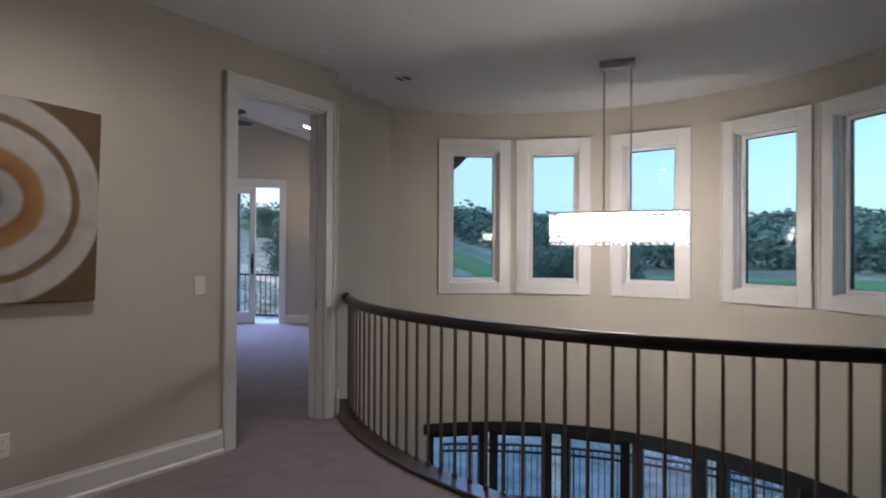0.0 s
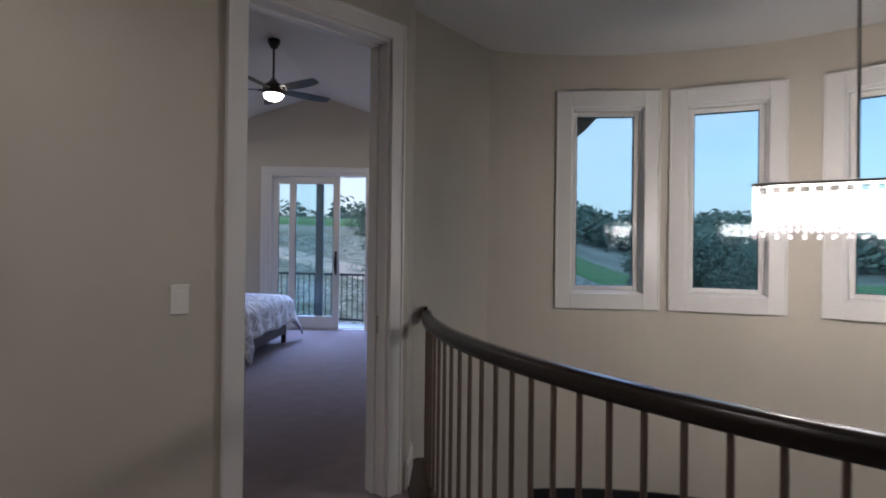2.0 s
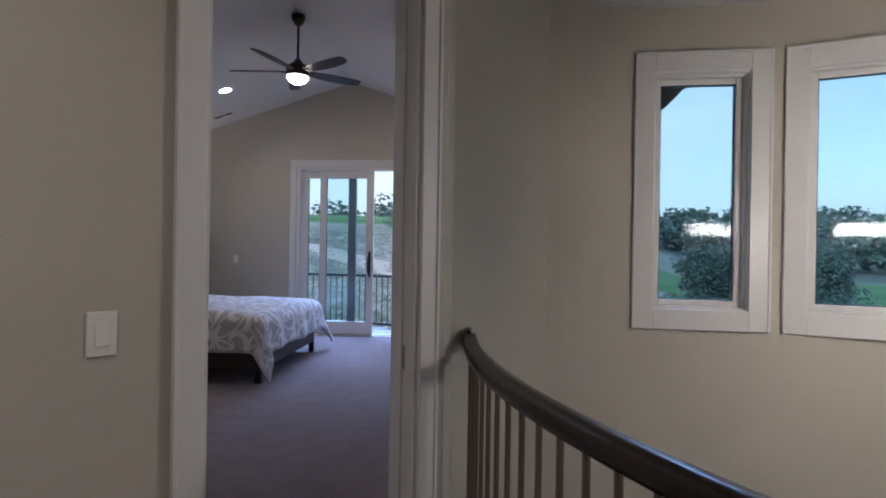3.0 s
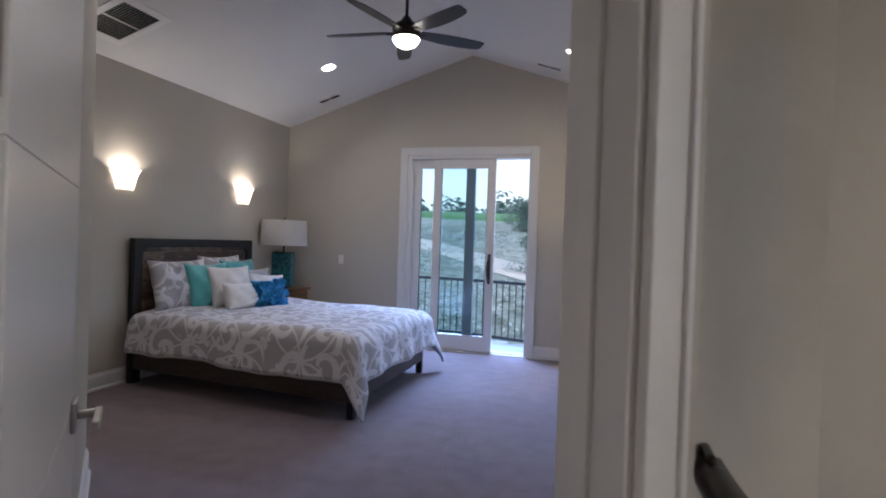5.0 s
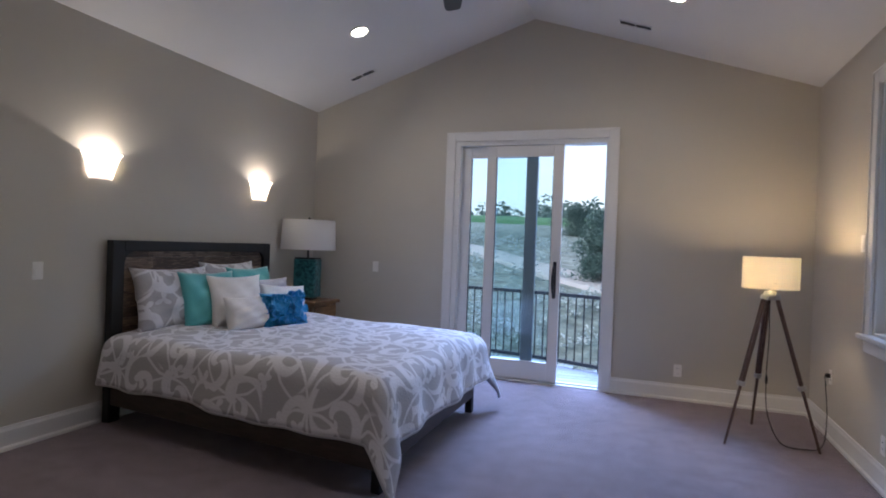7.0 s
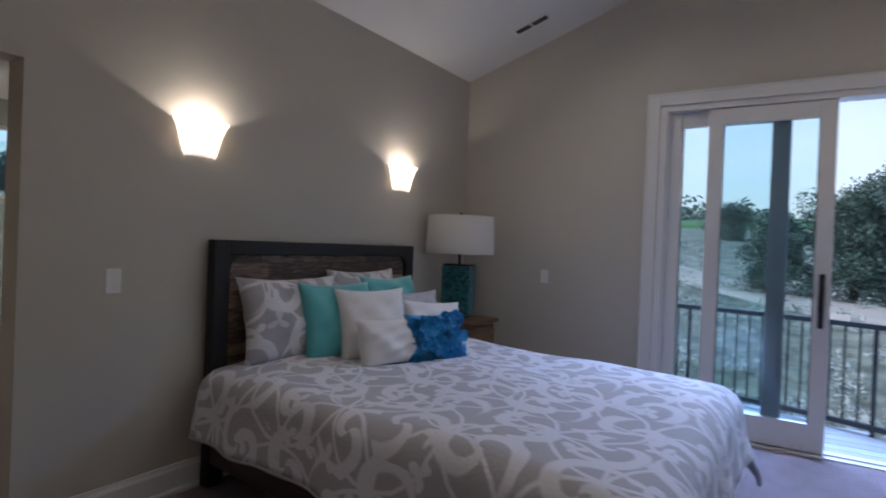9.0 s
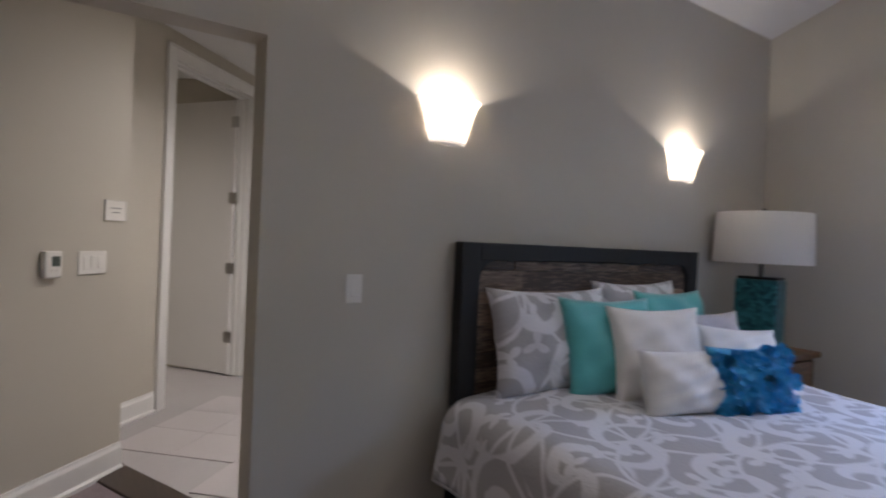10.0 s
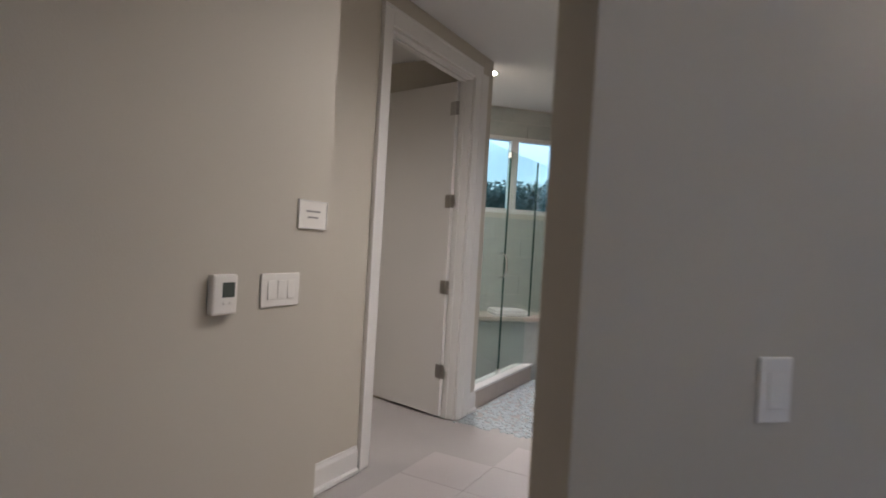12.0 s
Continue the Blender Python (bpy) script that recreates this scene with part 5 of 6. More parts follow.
def floor_lamp():
    """A surveyor's tripod lamp: jointed wooden legs with metal collars, a drum shade and a cord."""
    x0, y0 = 1.165, 9.87
    f = thing("floor_lamp", pose(x0, y0, 0), "wooden tripod floor lamp with lit cream drum shade", "floor lamp")
    hubz = 1.078
    part("hub", lathe([(0.0, hubz - 0.03), (0.035, hubz - 0.03), (0.040, hubz), (0.040, hubz + 0.03), (0.012, hubz + 0.045), (0.012, hubz + 0.12), (0.0, hubz + 0.12)], 20), STEEL, f, "", True)
    for fx, fy in ((0.871, 9.635), (1.141, 10.272), (1.485, 9.703)):
        foot = Vector((fx - x0, fy - y0, 0.0))
        top = Vector((foot.x * 0.12, foot.y * 0.12, hubz + 0.005))
        mid = top.lerp(foot, 0.60)
        side = (foot - top).cross(Vector((0, 0, 1))).normalized() * 0.011
        leg = bmesh.new()
        tube(leg, top + side, mid + side, 0.0125, n=8)
        tube(leg, top - side, mid - side, 0.0125, n=8)
        tube(leg, top.lerp(foot, 0.42), foot, 0.013, 0.009, n=8)
        l = part("leg", leg, TRIPOD, f, "reddish brown wooden leg")
        part("collar", tube(bmesh.new(), top.lerp(foot, 0.585), top.lerp(foot, 0.615), 0.030, n=14), STEEL, l)
        part("top_collar", tube(bmesh.new(), top, top.lerp(foot, 0.03), 0.027, n=14), STEEL, l)
    r = 0.19
    part("shade", lathe([(r, 1.133), (r, 1.368), (r - 0.003, 1.368), (r - 0.003, 1.133)], 44, cap=False), LITSHADE, f, "cream linen drum shade, lit from within", True)
    part("shade_ring", box(boxed((-r, -0.003, 1.18), (r, 0.003, 1.185)), (-0.003, -r, 1.18), (0.003, r, 1.185)), STEEL, f)
    part("bulb", lathe([(0.0, 1.303), (0.018, 1.293), (0.028, 1.268), (0.018, 1.228), (0.012, 1.19), (0.0, 1.19)], 16), BULB, f, "", True)
    cord = []
    for p in ((0.0, 0.0, 1.05), (0.0, -0.03, 0.75), (-0.01, -0.04, 0.5), (0.0, -0.07, 0.22), (0.08, -0.12, 0.03), (0.22, -0.14, 0.008), (0.36, -0.05, 0.02), (0.42, 0.10, 0.20), (0.44, 0.24, 0.40), (0.455, 0.32, 0.47), (0.485, 0.32, 0.47)):
        cord.append(Vector(p))
    fine = []
    for i in range(len(cord) - 1):
        a, b, c, d = cord[max(i - 1, 0)], cord[i], cord[i + 1], cord[min(i + 2, len(cord) - 1)]
        for k in range(6):
            t = k / 6
            fine.append(0.5 * ((2 * b) + (c - a) * t + (2 * a - 5 * b + 4 * c - d) * t * t + (3 * b - a - 3 * c + d) * t ** 3))
    fine.append(cord[-1])
    part("cord", sweep(bmesh.new(), fine, [(0.004 * math.cos(a), 0.004 * math.sin(a)) for a in np.linspace(0, 2 * math.pi, 6, endpoint=False)], Vector((0.31, 0.9, 0.3)).normalized()), FAN, f, "dark power cord")
    part("plug", boxed((0.455, 0.305, 0.455), (0.490, 0.335, 0.487), 0.005), FAN, f)
    part("inline_switch", boxed((-0.018, -0.052, 0.43), (0.0, -0.03, 0.49), 0.004), FAN, f)
    lamp = new("floor_lamp_bulb", bpy.data.lights.new("floor_lamp_bulb", "POINT"))
    lamp.data.energy, lamp.data.shadow_soft_size, lamp.data.color = 6.5, 0.035, (1.0, 0.76, 0.46)
    lamp.parent = f
    lamp.location = (0, 0, 1.335)


TRIPOD = wood("tripod_wood", (0.05, 0.024, 0.016), (0.13, 0.065, 0.04), (8, 8, 1.5), 0.4)
BULB = glow("bulb_glow", (1.0, 0.85, 0.6), 3.0)
floor_lamp()


# ---- bathroom ----
def bath_window():
    w = tagged(new("window_13"), "white-framed high bathroom window of two lights", "window", kind="structure")
    w.matrix_world = pose(BATH_X, 0, 0, 0, 0, 90)       # local x = world y, y = outwards
    a, b, z0, z1 = 8.45, 10.15, 1.65, 2.47
    mid = 9.09
    t = bmesh.new()
    for lo, hi in (((a, 0.03, z0), (a + 0.06, 0.13, z1)), ((b - 0.06, 0.03, z0), (b, 0.13, z1)), ((a + 0.06, 0.03, z0), (b - 0.06, 0.13, z0 + 0.05)),
                   ((a + 0.06, 0.03, z1 - 0.05), (b - 0.06, 0.13, z1)), ((mid - 0.04, 0.03, z0 + 0.05), (mid + 0.04, 0.13, z1 - 0.05))):
        box(t, lo, hi, None, 0.005)
    part("window_frame", t, TRIM, w)
    for p, q in ((a + 0.06, mid - 0.04), (mid + 0.04, b - 0.06)):
        g = part("pane", boxed((p, 0.08, z0 + 0.05), (q, 0.085, z1 - 0.05)), GLASS, w)
        g.visible_shadow = False


bath_window()


def shower():
    """A frameless glass front on a tiled curb: a fixed pane and a hinged door with a bow handle."""
    m, _ = along(bm_(-6.86), bm_(-8.1))
    s = thing("shower_enclosure", m, "frameless glass shower front on a tiled curb", "shower")
    n = 1.24 * math.sqrt(2)
    part("curb", boxed((-0.02, 0.0, -0.006), (n, 0.13, 0.14), 0.006), CURB, s, "beige stone shower curb")
    part("curb_cap", boxed((-0.02, -0.01, 0.14), (n, 0.14, 0.16), 0.004), TRIM, s, "pale stone curb cap")
    for name, a, b in (("fixed_pane", 0.0, 0.60), ("door_pane", 0.608, 1.30), ("end_pane", 1.308, n)):
        g = part(name, boxed((a, 0.06, 0.165), (b, 0.070, 2.15), 0.001), CLEAR, s)
        g.visible_shadow = False
        e = part("edge", box(boxed((a, 0.0595, 0.165), (a + 0.004, 0.0705, 2.15)), (b - 0.004, 0.0595, 0.165), (b, 0.0705, 2.15)), GLASSEDGE, g)
    h = bmesh.new()
    pts = [Vector((0.50, 0.06, 1.03)), Vector((0.50, 0.015, 1.05)), Vector((0.50, 0.0, 1.10)), Vector((0.50, 0.0, 1.18)), Vector((0.50, 0.015, 1.23)), Vector((0.50, 0.06, 1.25))]
    sweep(h, pts, [(0.010 * math.cos(a), 0.010 * math.sin(a)) for a in np.linspace(0, 2 * math.pi, 8, endpoint=False)], Vector((1, 0, 0)))
    part("handle", h, CHROME, s, "chrome bow handle", True)
    for z in (0.17, 2.09):
        part("clamp", boxed((0.585, 0.05, z), (0.625, 0.08, z + 0.05), 0.002), CHROME, s)


GLASSEDGE = paint("green_glass_edge", (0.02, 0.07, 0.055), 0.2)
CURB = paint("beige_stone", (0.42, 0.36, 0.30), 0.4, 0.12, 6.0)
SHOWERTILE = paint("green_grey_tile", (0.34, 0.35, 0.32), 0.3, 0.22, 5.0, 0.1, 40.0, island=0.25)
shower()


def tiled_face(name, m, w, z0, z1, tw, th, mat, label):
    """Courses of tiles on a wall face, each its own piece with recessed joints."""
    o = tagged(new(name), label, "tiling", kind="structure")
    o.matrix_world = m
    cache = {}
    r = 0
    z = z0
    while z < z1 - 0.01:
        h = min(th, z1 - z)
        x = -(tw / 2 if r % 2 else 0)
        while x < w - 0.01:
            a, b = max(x, 0), min(x + tw, w)
            if b - a > 0.02:
                key = (round(b - a, 3), round(h, 3))
                if key in cache:
                    t = new("tile", cache[key])
                    t.parent = o
                else:
                    t = part("tile", boxed((0.002, -0.010, 0.002), (key[0] - 0.002, 0.0, key[1] - 0.002), 0.0015), mat, o)
                    cache[key] = t.data
                t.matrix_local = pose(a, 0, z)
            x += tw
        z += th
        r += 1
    return o


tiled_face("trim_shower_tiling_low", pose(BATH_X, 7.4, 0, 0, 0, 90) @ pose(0, 0, 0), 3.0, 0.0, 1.60, 0.60, 0.20, SHOWERTILE, "green-grey stone tiling of the shower wall")
tiled_face("trim_shower_tiling_high", pose(BATH_X, 7.4, 0, 0, 0, 90) @ pose(0, 0, 0), 3.0, 2.45, 2.74, 0.60, 0.15, SHOWERTILE, "green-grey stone tiling above the window")


def tub_deck():
    d = thing("tub_deck", pose(BATH_X + 0.012, 9.1, 0), "stone bench along the shower window wall", "bench")
    part("front", boxed((0.0, -0.9, -0.006), (0.42, 1.3, 0.58), 0.004), SHOWERTILE, d)
    part("top", boxed((0.0, -0.92, 0.58), (0.45, 1.32, 0.62), 0.006), CURB, d, "beige stone bench top")


tub_deck()
t = thing("folded_towel", pose(BATH_X + 0.24, 9.0, 0.62), "small white folded towel on the stone bench", "towel")
part("fold", boxed((-0.13, -0.18, 0.0), (0.13, 0.18, 0.03), 0.012), LINEN, t)
part("upper_fold", boxed((-0.12, -0.17, 0.03), (0.12, 0.17, 0.055), 0.012), LINEN, t)
tagged(part("trim_shower_post", boxed((0.0, -0.022, -0.006), (0.19, -0.0005, 2.60), 0.004, along(bm_(-6.645), bm_(-6.86))[0]), TRIM), kind="structure")
downlight(pose(-7.15, 8.36, 2.75), 62)
# three added downlights, unseen, that brighten the bathroom and the room behind its door
downlight(pose(-5.0, 8.5, 2.75), 45)
downlight(pose(-6.4, 6.2, 2.75), 30, colour=(1.0, 0.92, 0.78))
downlight(pose(-4.3, 8.0, 2.75), 35)


def bath_tiles():
    me = {}
    ax, ay = 1 / math.sqrt(2), 1 / math.sqrt(2)
    p = 0.40
    for i in range(-3, 9):
        for j in range(-4, 7):
            # u runs along the inner door's wall, v away from it
            u, v = i * p, j * p
            x, y = -4.9 - u * ax + v * ax, 7.2 + u * ay + v * ay
            cx, cy = x + (p / 2) * (-ax + ax), y + (p / 2) * (ay + ay)
            s = x + y
            if not (-8.1 < cx < -3.6 and cy > 6.5 and cx + cy > 1.8):
                continue
            if cx + cy < 2.05 and cx < -6.0:
                continue
            if ((cy - cx) - (BC + 2 * 5.15)) / math.sqrt(2) > 1.86 and cx + cy < BC + 1.27 * math.sqrt(2):
                continue
            # beyond the threshold only
            if (cy - 6.93) * 1.41 - (cx + 4.87) * 0.55 < 0.32 and cx > -5.25:
                continue
            if "t" not in me:
                o = part("tile", boxed((0.001, 0.001, -0.006), (p - 0.001, p - 0.001, 0.0), 0.001), TILE, bath_floor)
                me["t"] = o.data
            else:
                o = new("tile", me["t"])
                o.parent = bath_floor
            o.matrix_world = pose(x, y, 0, 0, 0, 45)


bath_tiles()
rnd = random.Random(11)
bm = bmesh.new()
stone = bmesh.new()
bmesh.ops.create_icosphere(stone, subdivisions=1, radius=1.0)
base_v = [v.co.copy() for v in stone.verts]
base_f = [[v.index for v in f.verts] for f in stone.faces]
stone.free()
for i in range(2600):
    u, v = rnd.uniform(2.06, 3.8), rnd.uniform(0.02, 1.25)
    x, y = bm_(-5.15 - u / math.sqrt(2))
    x, y = x + v / math.sqrt(2), y + v / math.sqrt(2)
    rot, sx, sy = rnd.uniform(0, math.pi), rnd.uniform(0.014, 0.03), rnd.uniform(0.012, 0.02)
    vs = []
    for c in base_v:
        a, b = c.x * sx, c.y * sy
        vs.append(bm.verts.new((x + a * math.cos(rot) - b * math.sin(rot), y + a * math.sin(rot) + b * math.cos(rot), -0.004 + c.z * 0.006)))
    for f in base_f:
        bm.faces.new([vs[k] for k in f])
tagged(part("pebble_border", bm, PEBBLE, None, "", True), "border of small blue-grey pebbles set in the bathroom floor", "pebbles", kind="stuff")


# ---- balconies ----
DECKWOOD = wood("grey_deck_board", (0.24, 0.25, 0.26), (0.40, 0.41, 0.43), (1.5, 14, 14), 0.5, island=0.3)


def balcony(name, cx, cy, r, a0, a1, zf, rail_h, label, gap=0.105):
    g = thing(name, pose(cx, cy, zf), label, "railing")
    sec = [(-0.028, -0.02), (0.028, -0.02), (0.028, 0.02), (-0.028, 0.02)]
    for nm, z in (("top_rail", rail_h), ("bottom_rail", 0.07)) + ((("mid_rail", rail_h - 0.12),) if r > 6 else ()):
        part(nm, sweep(bmesh.new(), [Vector((*ring(0, 0, r, a), z)) for a in np.linspace(a0, a1, 48)], sec), BLACK, g)
    n = int(abs(radians(a1 - a0)) * r / gap)
    me = None
    for i in range(n + 1):
        a = a0 + (a1 - a0) * i / n
        x, y = ring(0, 0, r, a)
        post = i % 14 == 0
        if post:
            b = part("post", boxed((-0.014, -0.014, -0.03), (0.014, 0.014, rail_h), 0.003), BLACK, g)
        elif me is None:
            b = part("baluster", boxed((-0.007, -0.007, 0.07), (0.007, 0.007, rail_h), 0.002), BLACK, g)
            me = b.data
        else:
            b = new("baluster", me)
            b.parent = g
        b.matrix_local = pose(x, y, 0, 0, 0, a)


balcony("balcony_railing", -2.2, 7.5, 4.75, 47.0, 133.0, -0.04, 0.865, "curved black metal balcony railing outside the bedroom")
balcony("terrace_railing", CX, CY, 6.95, -20, 84, LOW - 0.05, 1.0, "curved black metal terrace railing outside the lower windows")


def deck(name, cx, cy, r, y_in, z, label):
    d = tagged(new(name), label, "deck", kind="structure")
    d.matrix_world = pose(0, 0, 0)
    y = y_in
    while y < cy + r - 0.15:
        half = math.sqrt(max(0.01, (r + 0.08) ** 2 - (y + 0.07 - cy) ** 2))
        part("deck_board", boxed((cx - half, y + 0.003, z - 0.03), (cx + half, y + 0.137, z), 0.003), DECKWOOD, d)
        y += 0.14
    return d


deck("floor_balcony", -2.2, 7.5, 4.75, NORTH + 0.172, -0.04, "grey weathered balcony deck boards")
terrace = [ring(CX, CY, 7.1, a) for a in np.linspace(-25, 90, 40)] + [ring(CX, CY, R_TUR + 0.1, a) for a in np.linspace(90, -25, 40)]
tagged(part("floor_terrace", slab(terrace, LOW - 0.2, LOW - 0.05), DECKWOOD), kind="structure")

# the eave of the bedroom roof, with a scrolled bracket
EAVE = wood("brown_eave_timber", (0.03, 0.02, 0.016), (0.07, 0.05, 0.038), (1, 8, 8), 0.7)
bm = bmesh.new()
ex = [(EAST + 0.17, roof_z(EAST + 0.17) - 0.26), (EAST + 0.58, roof_z(EAST + 0.58) - 0.26), (EAST + 0.58, roof_z(EAST + 0.58) + 0.10), (EAST + 0.17, roof_z(EAST + 0.17) + 0.10)]
ev = [[bm.verts.new((x, y, z)) for x, z in ex] for y in (6.2, NORTH + 0.7)]
bm.faces.new(ev[0])
bm.faces.new(ev[1][::-1])
for i in range(4):
    bm.faces.new((ev[0][i], ev[0][(i + 1) % 4], ev[1][(i + 1) % 4], ev[1][i]))
tagged(part("trim_eave", bm, EAVE), "dark brown timber roof eave over the bedroom window", "eave", kind="structure")
bm = bmesh.new()
prof = ((1.832, 2.46), (2.52, 2.46), (2.40, 2.39), (2.265, 2.312), (2.16, 2.20), (2.075, 2.135), (1.95, 2.10), (1.832, 2.00))
ev = [[bm.verts.new((x, y, z)) for x, z in prof] for y in (6.16, 6.26)]
bm.faces.new(ev[0])
bm.faces.new(ev[1][::-1])
for i in range(8):
    bm.faces.new((ev[0][i], ev[0][(i + 1) % 8], ev[1][(i + 1) % 8], ev[1][i]))
bmesh.ops.recalc_face_normals(bm, faces=bm.faces[:])
tagged(part("trim_bracket", bm, EAVE), "dark brown shaped timber bracket under the eave", "bracket", kind="structure")


# ---- land, woods and far house ----
def smooth(a, b, v):
    t = min(1.0, max(0.0, (v - a) / (b - a)))
    return t * t * (3 - 2 * t)


def lerp_table(tab, r):
    for (r0, z0), (r1, z1) in zip(tab, tab[1:]):
        if r <= r1:
            return z0 + (z1 - z0) * (r - r0) / (r1 - r0)
    return tab[-1][1]


HILL = ((0, -3.6), (8, -3.3), (12, -2.6), (20, -0.9), (27, 0.2), (40, 1.9), (60, 3.8), (100, 6.6), (160, 8.5), (400, 12.0), (2500, 20.0))
VALE = ((0, -3.6), (14, -3.5), (30, -3.3), (60, -2.6), (100, -0.9), (150, 3.0), (300, 12.0), (600, 26.0), (2500, 40.0))


def land(x, y):
    dx, dy = x - 0.0, y - 8.0
    r = math.hypot(dx, dy)
    az = math.degrees(math.atan2(dx, dy))               # from north, to the east
    w = smooth(26.0, 4.0, az) if az > -110 else 0.6
    z = lerp_table(HILL, r) * w + lerp_table(VALE, r) * (1 - w)
    return z + smooth(10, 40, r) * (0.5 * noise.noise((x * 0.06, y * 0.06, 0)) + 1.6 * noise.noise((x * 0.013, y * 0.013, 3.0)) * smooth(40, 200, r))


def terrain():
    bm = bmesh.new()
    radii = [0.0] + [4 * 1.13 ** k for k in range(54)]
    n = 144
    prev = None
    for r in radii:
        if r == 0.0:
            prev = [bm.verts.new((0, 8, -3.6))]
            continue
        cur = []
        for k in range(n):
            a = 2 * math.pi * k / n
            x, y = r * math.sin(a), 8 + r * math.cos(a)
            cur.append(bm.verts.new((x, y, land(x, y))))
        for k in range(n):
            if len(prev) == 1:
                bm.faces.new((prev[0], cur[k], cur[(k + 1) % n]))
            else:
                bm.faces.new((prev[k], cur[k], cur[(k + 1) % n], prev[(k + 1) % n]))
        prev = cur
    return tagged(part("ground", bm, MEADOW, None, "", True), "dry grass and sage meadow rising to low hills", "ground", kind="structure")


def meadow_material():
    m, nt, b = node_material("sage_meadow")
    L = nt.links.new
    co = nt.nodes.new("ShaderNodeTexCoord")
    big = nt.nodes.new("ShaderNodeTexNoise")
    big.inputs["Scale"].default_value, big.inputs["Detail"].default_value = 0.045, 6
    fine = nt.nodes.new("ShaderNodeTexNoise")
    fine.inputs["Scale"].default_value, fine.inputs["Detail"].default_value = 1.6, 8
    for n in (big, fine):
        L(co.outputs["Object"], n.inputs["Vector"])
    r1 = nt.nodes.new("ShaderNodeValToRGB")
    e = r1.color_ramp.elements
    e[0].position, e[0].color = 0.36, (0.14, 0.19, 0.175, 1)
    e[1].position, e[1].color = 0.62, (0.34, 0.39, 0.375, 1)
    k = e.new(0.48)
    k.color = (0.22, 0.275, 0.255, 1)
    r2 = nt.nodes.new("ShaderNodeValToRGB")
    e = r2.color_ramp.elements
    e[0].position, e[0].color = 0.3, (0.45, 0.45, 0.45, 1)
    e[1].position, e[1].color = 0.72, (1.25, 1.25, 1.25, 1)
    L(big.outputs["Fac"], r1.inputs[0])
    L(fine.outputs["Fac"], r2.inputs[0])
    mul = nt.nodes.new("ShaderNodeMix")
    mul.data_type, mul.blend_type = "RGBA", "MULTIPLY"
    mul.inputs[0].default_value = 1.0
    L(r1.outputs[0], mul.inputs[6])
    L(r2.outputs[0], mul.inputs[7])
    L(mul.outputs[2], b.inputs["Base Color"])
    bp = nt.nodes.new("ShaderNodeBump")
    bp.inputs["Strength"].default_value, bp.inputs["Distance"].default_value = 1.0, 0.4
    L(fine.outputs["Fac"], bp.inputs["Height"])
    L(bp.outputs["Normal"], b.inputs["Normal"])
    b.inputs["Roughness"].default_value = 0.95
    return m


MEADOW = meadow_material()
terrain()
LAWN = paint("mown_lawn", (0.07, 0.19, 0.08), 0.9, 0.2, 0.15, 0.4, 8.0)
PATHMAT = paint("pale_gravel_path", (0.42, 0.42, 0.42), 0.95, 0.12, 0.6, 0.4, 12.0)


def draped(name, pts, widths, mat, lift, label, category):
    """A strip laid over the land along a line."""
    bm = bmesh.new()
    rows = []
    P = [Vector(p) for p in pts]
    fine = []
    for i in range(len(P) - 1):
        a, b, c, d = P[max(i - 1, 0)], P[i], P[i + 1], P[min(i + 2, len(P) - 1)]
        for k in range(10):
            t = k / 10
            fine.append((0.5 * ((2 * b) + (c - a) * t + (2 * a - 5 * b + 4 * c - d) * t * t + (3 * b - a - 3 * c + d) * t ** 3), widths[i] + (widths[i + 1] - widths[i]) * t))
    fine.append((P[-1], widths[-1]))
    for i, (p, w) in enumerate(fine):
        d = (fine[min(i + 1, len(fine) - 1)][0] - fine[max(i - 1, 0)][0]).normalized()
        s = Vector((-d.y, d.x))
        row = []
        for k in range(-6, 7):
            q = p + s * w * k / 6 * (1 + 0.12 * noise.noise((p.x * 0.15, p.y * 0.15, k * 0.3)))
            row.append(bm.verts.new((q.x, q.y, land(q.x, q.y) + (lift if abs(k) < 6 else -0.6))))
        rows.append(row)
    for a, b in zip(rows, rows[1:]):
        for k in range(12):
            bm.faces.new((a[k], a[k + 1], b[k + 1], b[k]))
    return tagged(part(name, bm, mat, None, "", True), label, category, kind="structure")


draped("lawn", [(4, 62), (22, 60), (42, 52), (62, 38), (74, 18), (80, -6)], [9, 11, 12, 12, 12, 12], LAWN, 0.30, "mown bright green golf fairway", "lawn")
draped("lawn_hill", [(-52, 84), (-30, 88), (-8, 90), (8, 96)], [14, 16, 14, 10], LAWN, 0.45, "mown green fairway on the hill", "lawn")
draped("path", [(-24, 44), (-15, 44), (-8, 38), (-3, 33), (2, 30), (10, 31), (18, 34), (30, 36)], [1.2, 1.3, 1.3, 1.3, 1.3, 1.4, 1.6, 1.8], PATHMAT, 0.14, "pale gravel path across the slope", "path")
draped("path_east", [(2, 44), (6, 41), (9, 38), (11, 35), (12, 31)], [1.2, 1.5, 1.8, 2.2, 2.2], PATHMAT, 0.16, "pale gravel track by the shrubs", "path")

LEAVES = [paint("leaf_green_%d" % i, c, 0.7, 0.3, 3.0, 0.0, 30.0, island=0.5) for i, c in enumerate(((0.066, 0.116, 0.104), (0.076, 0.128, 0.114), (0.070, 0.122, 0.112)))]
SAGE = paint("sage_leaf", (0.34, 0.40, 0.41), 0.85, 0.3, 4.0, 0.0, 30.0, island=0.5)
BARK = wood("bark", (0.04, 0.032, 0.025), (0.10, 0.08, 0.065), (6, 6, 1.5), 0.9)


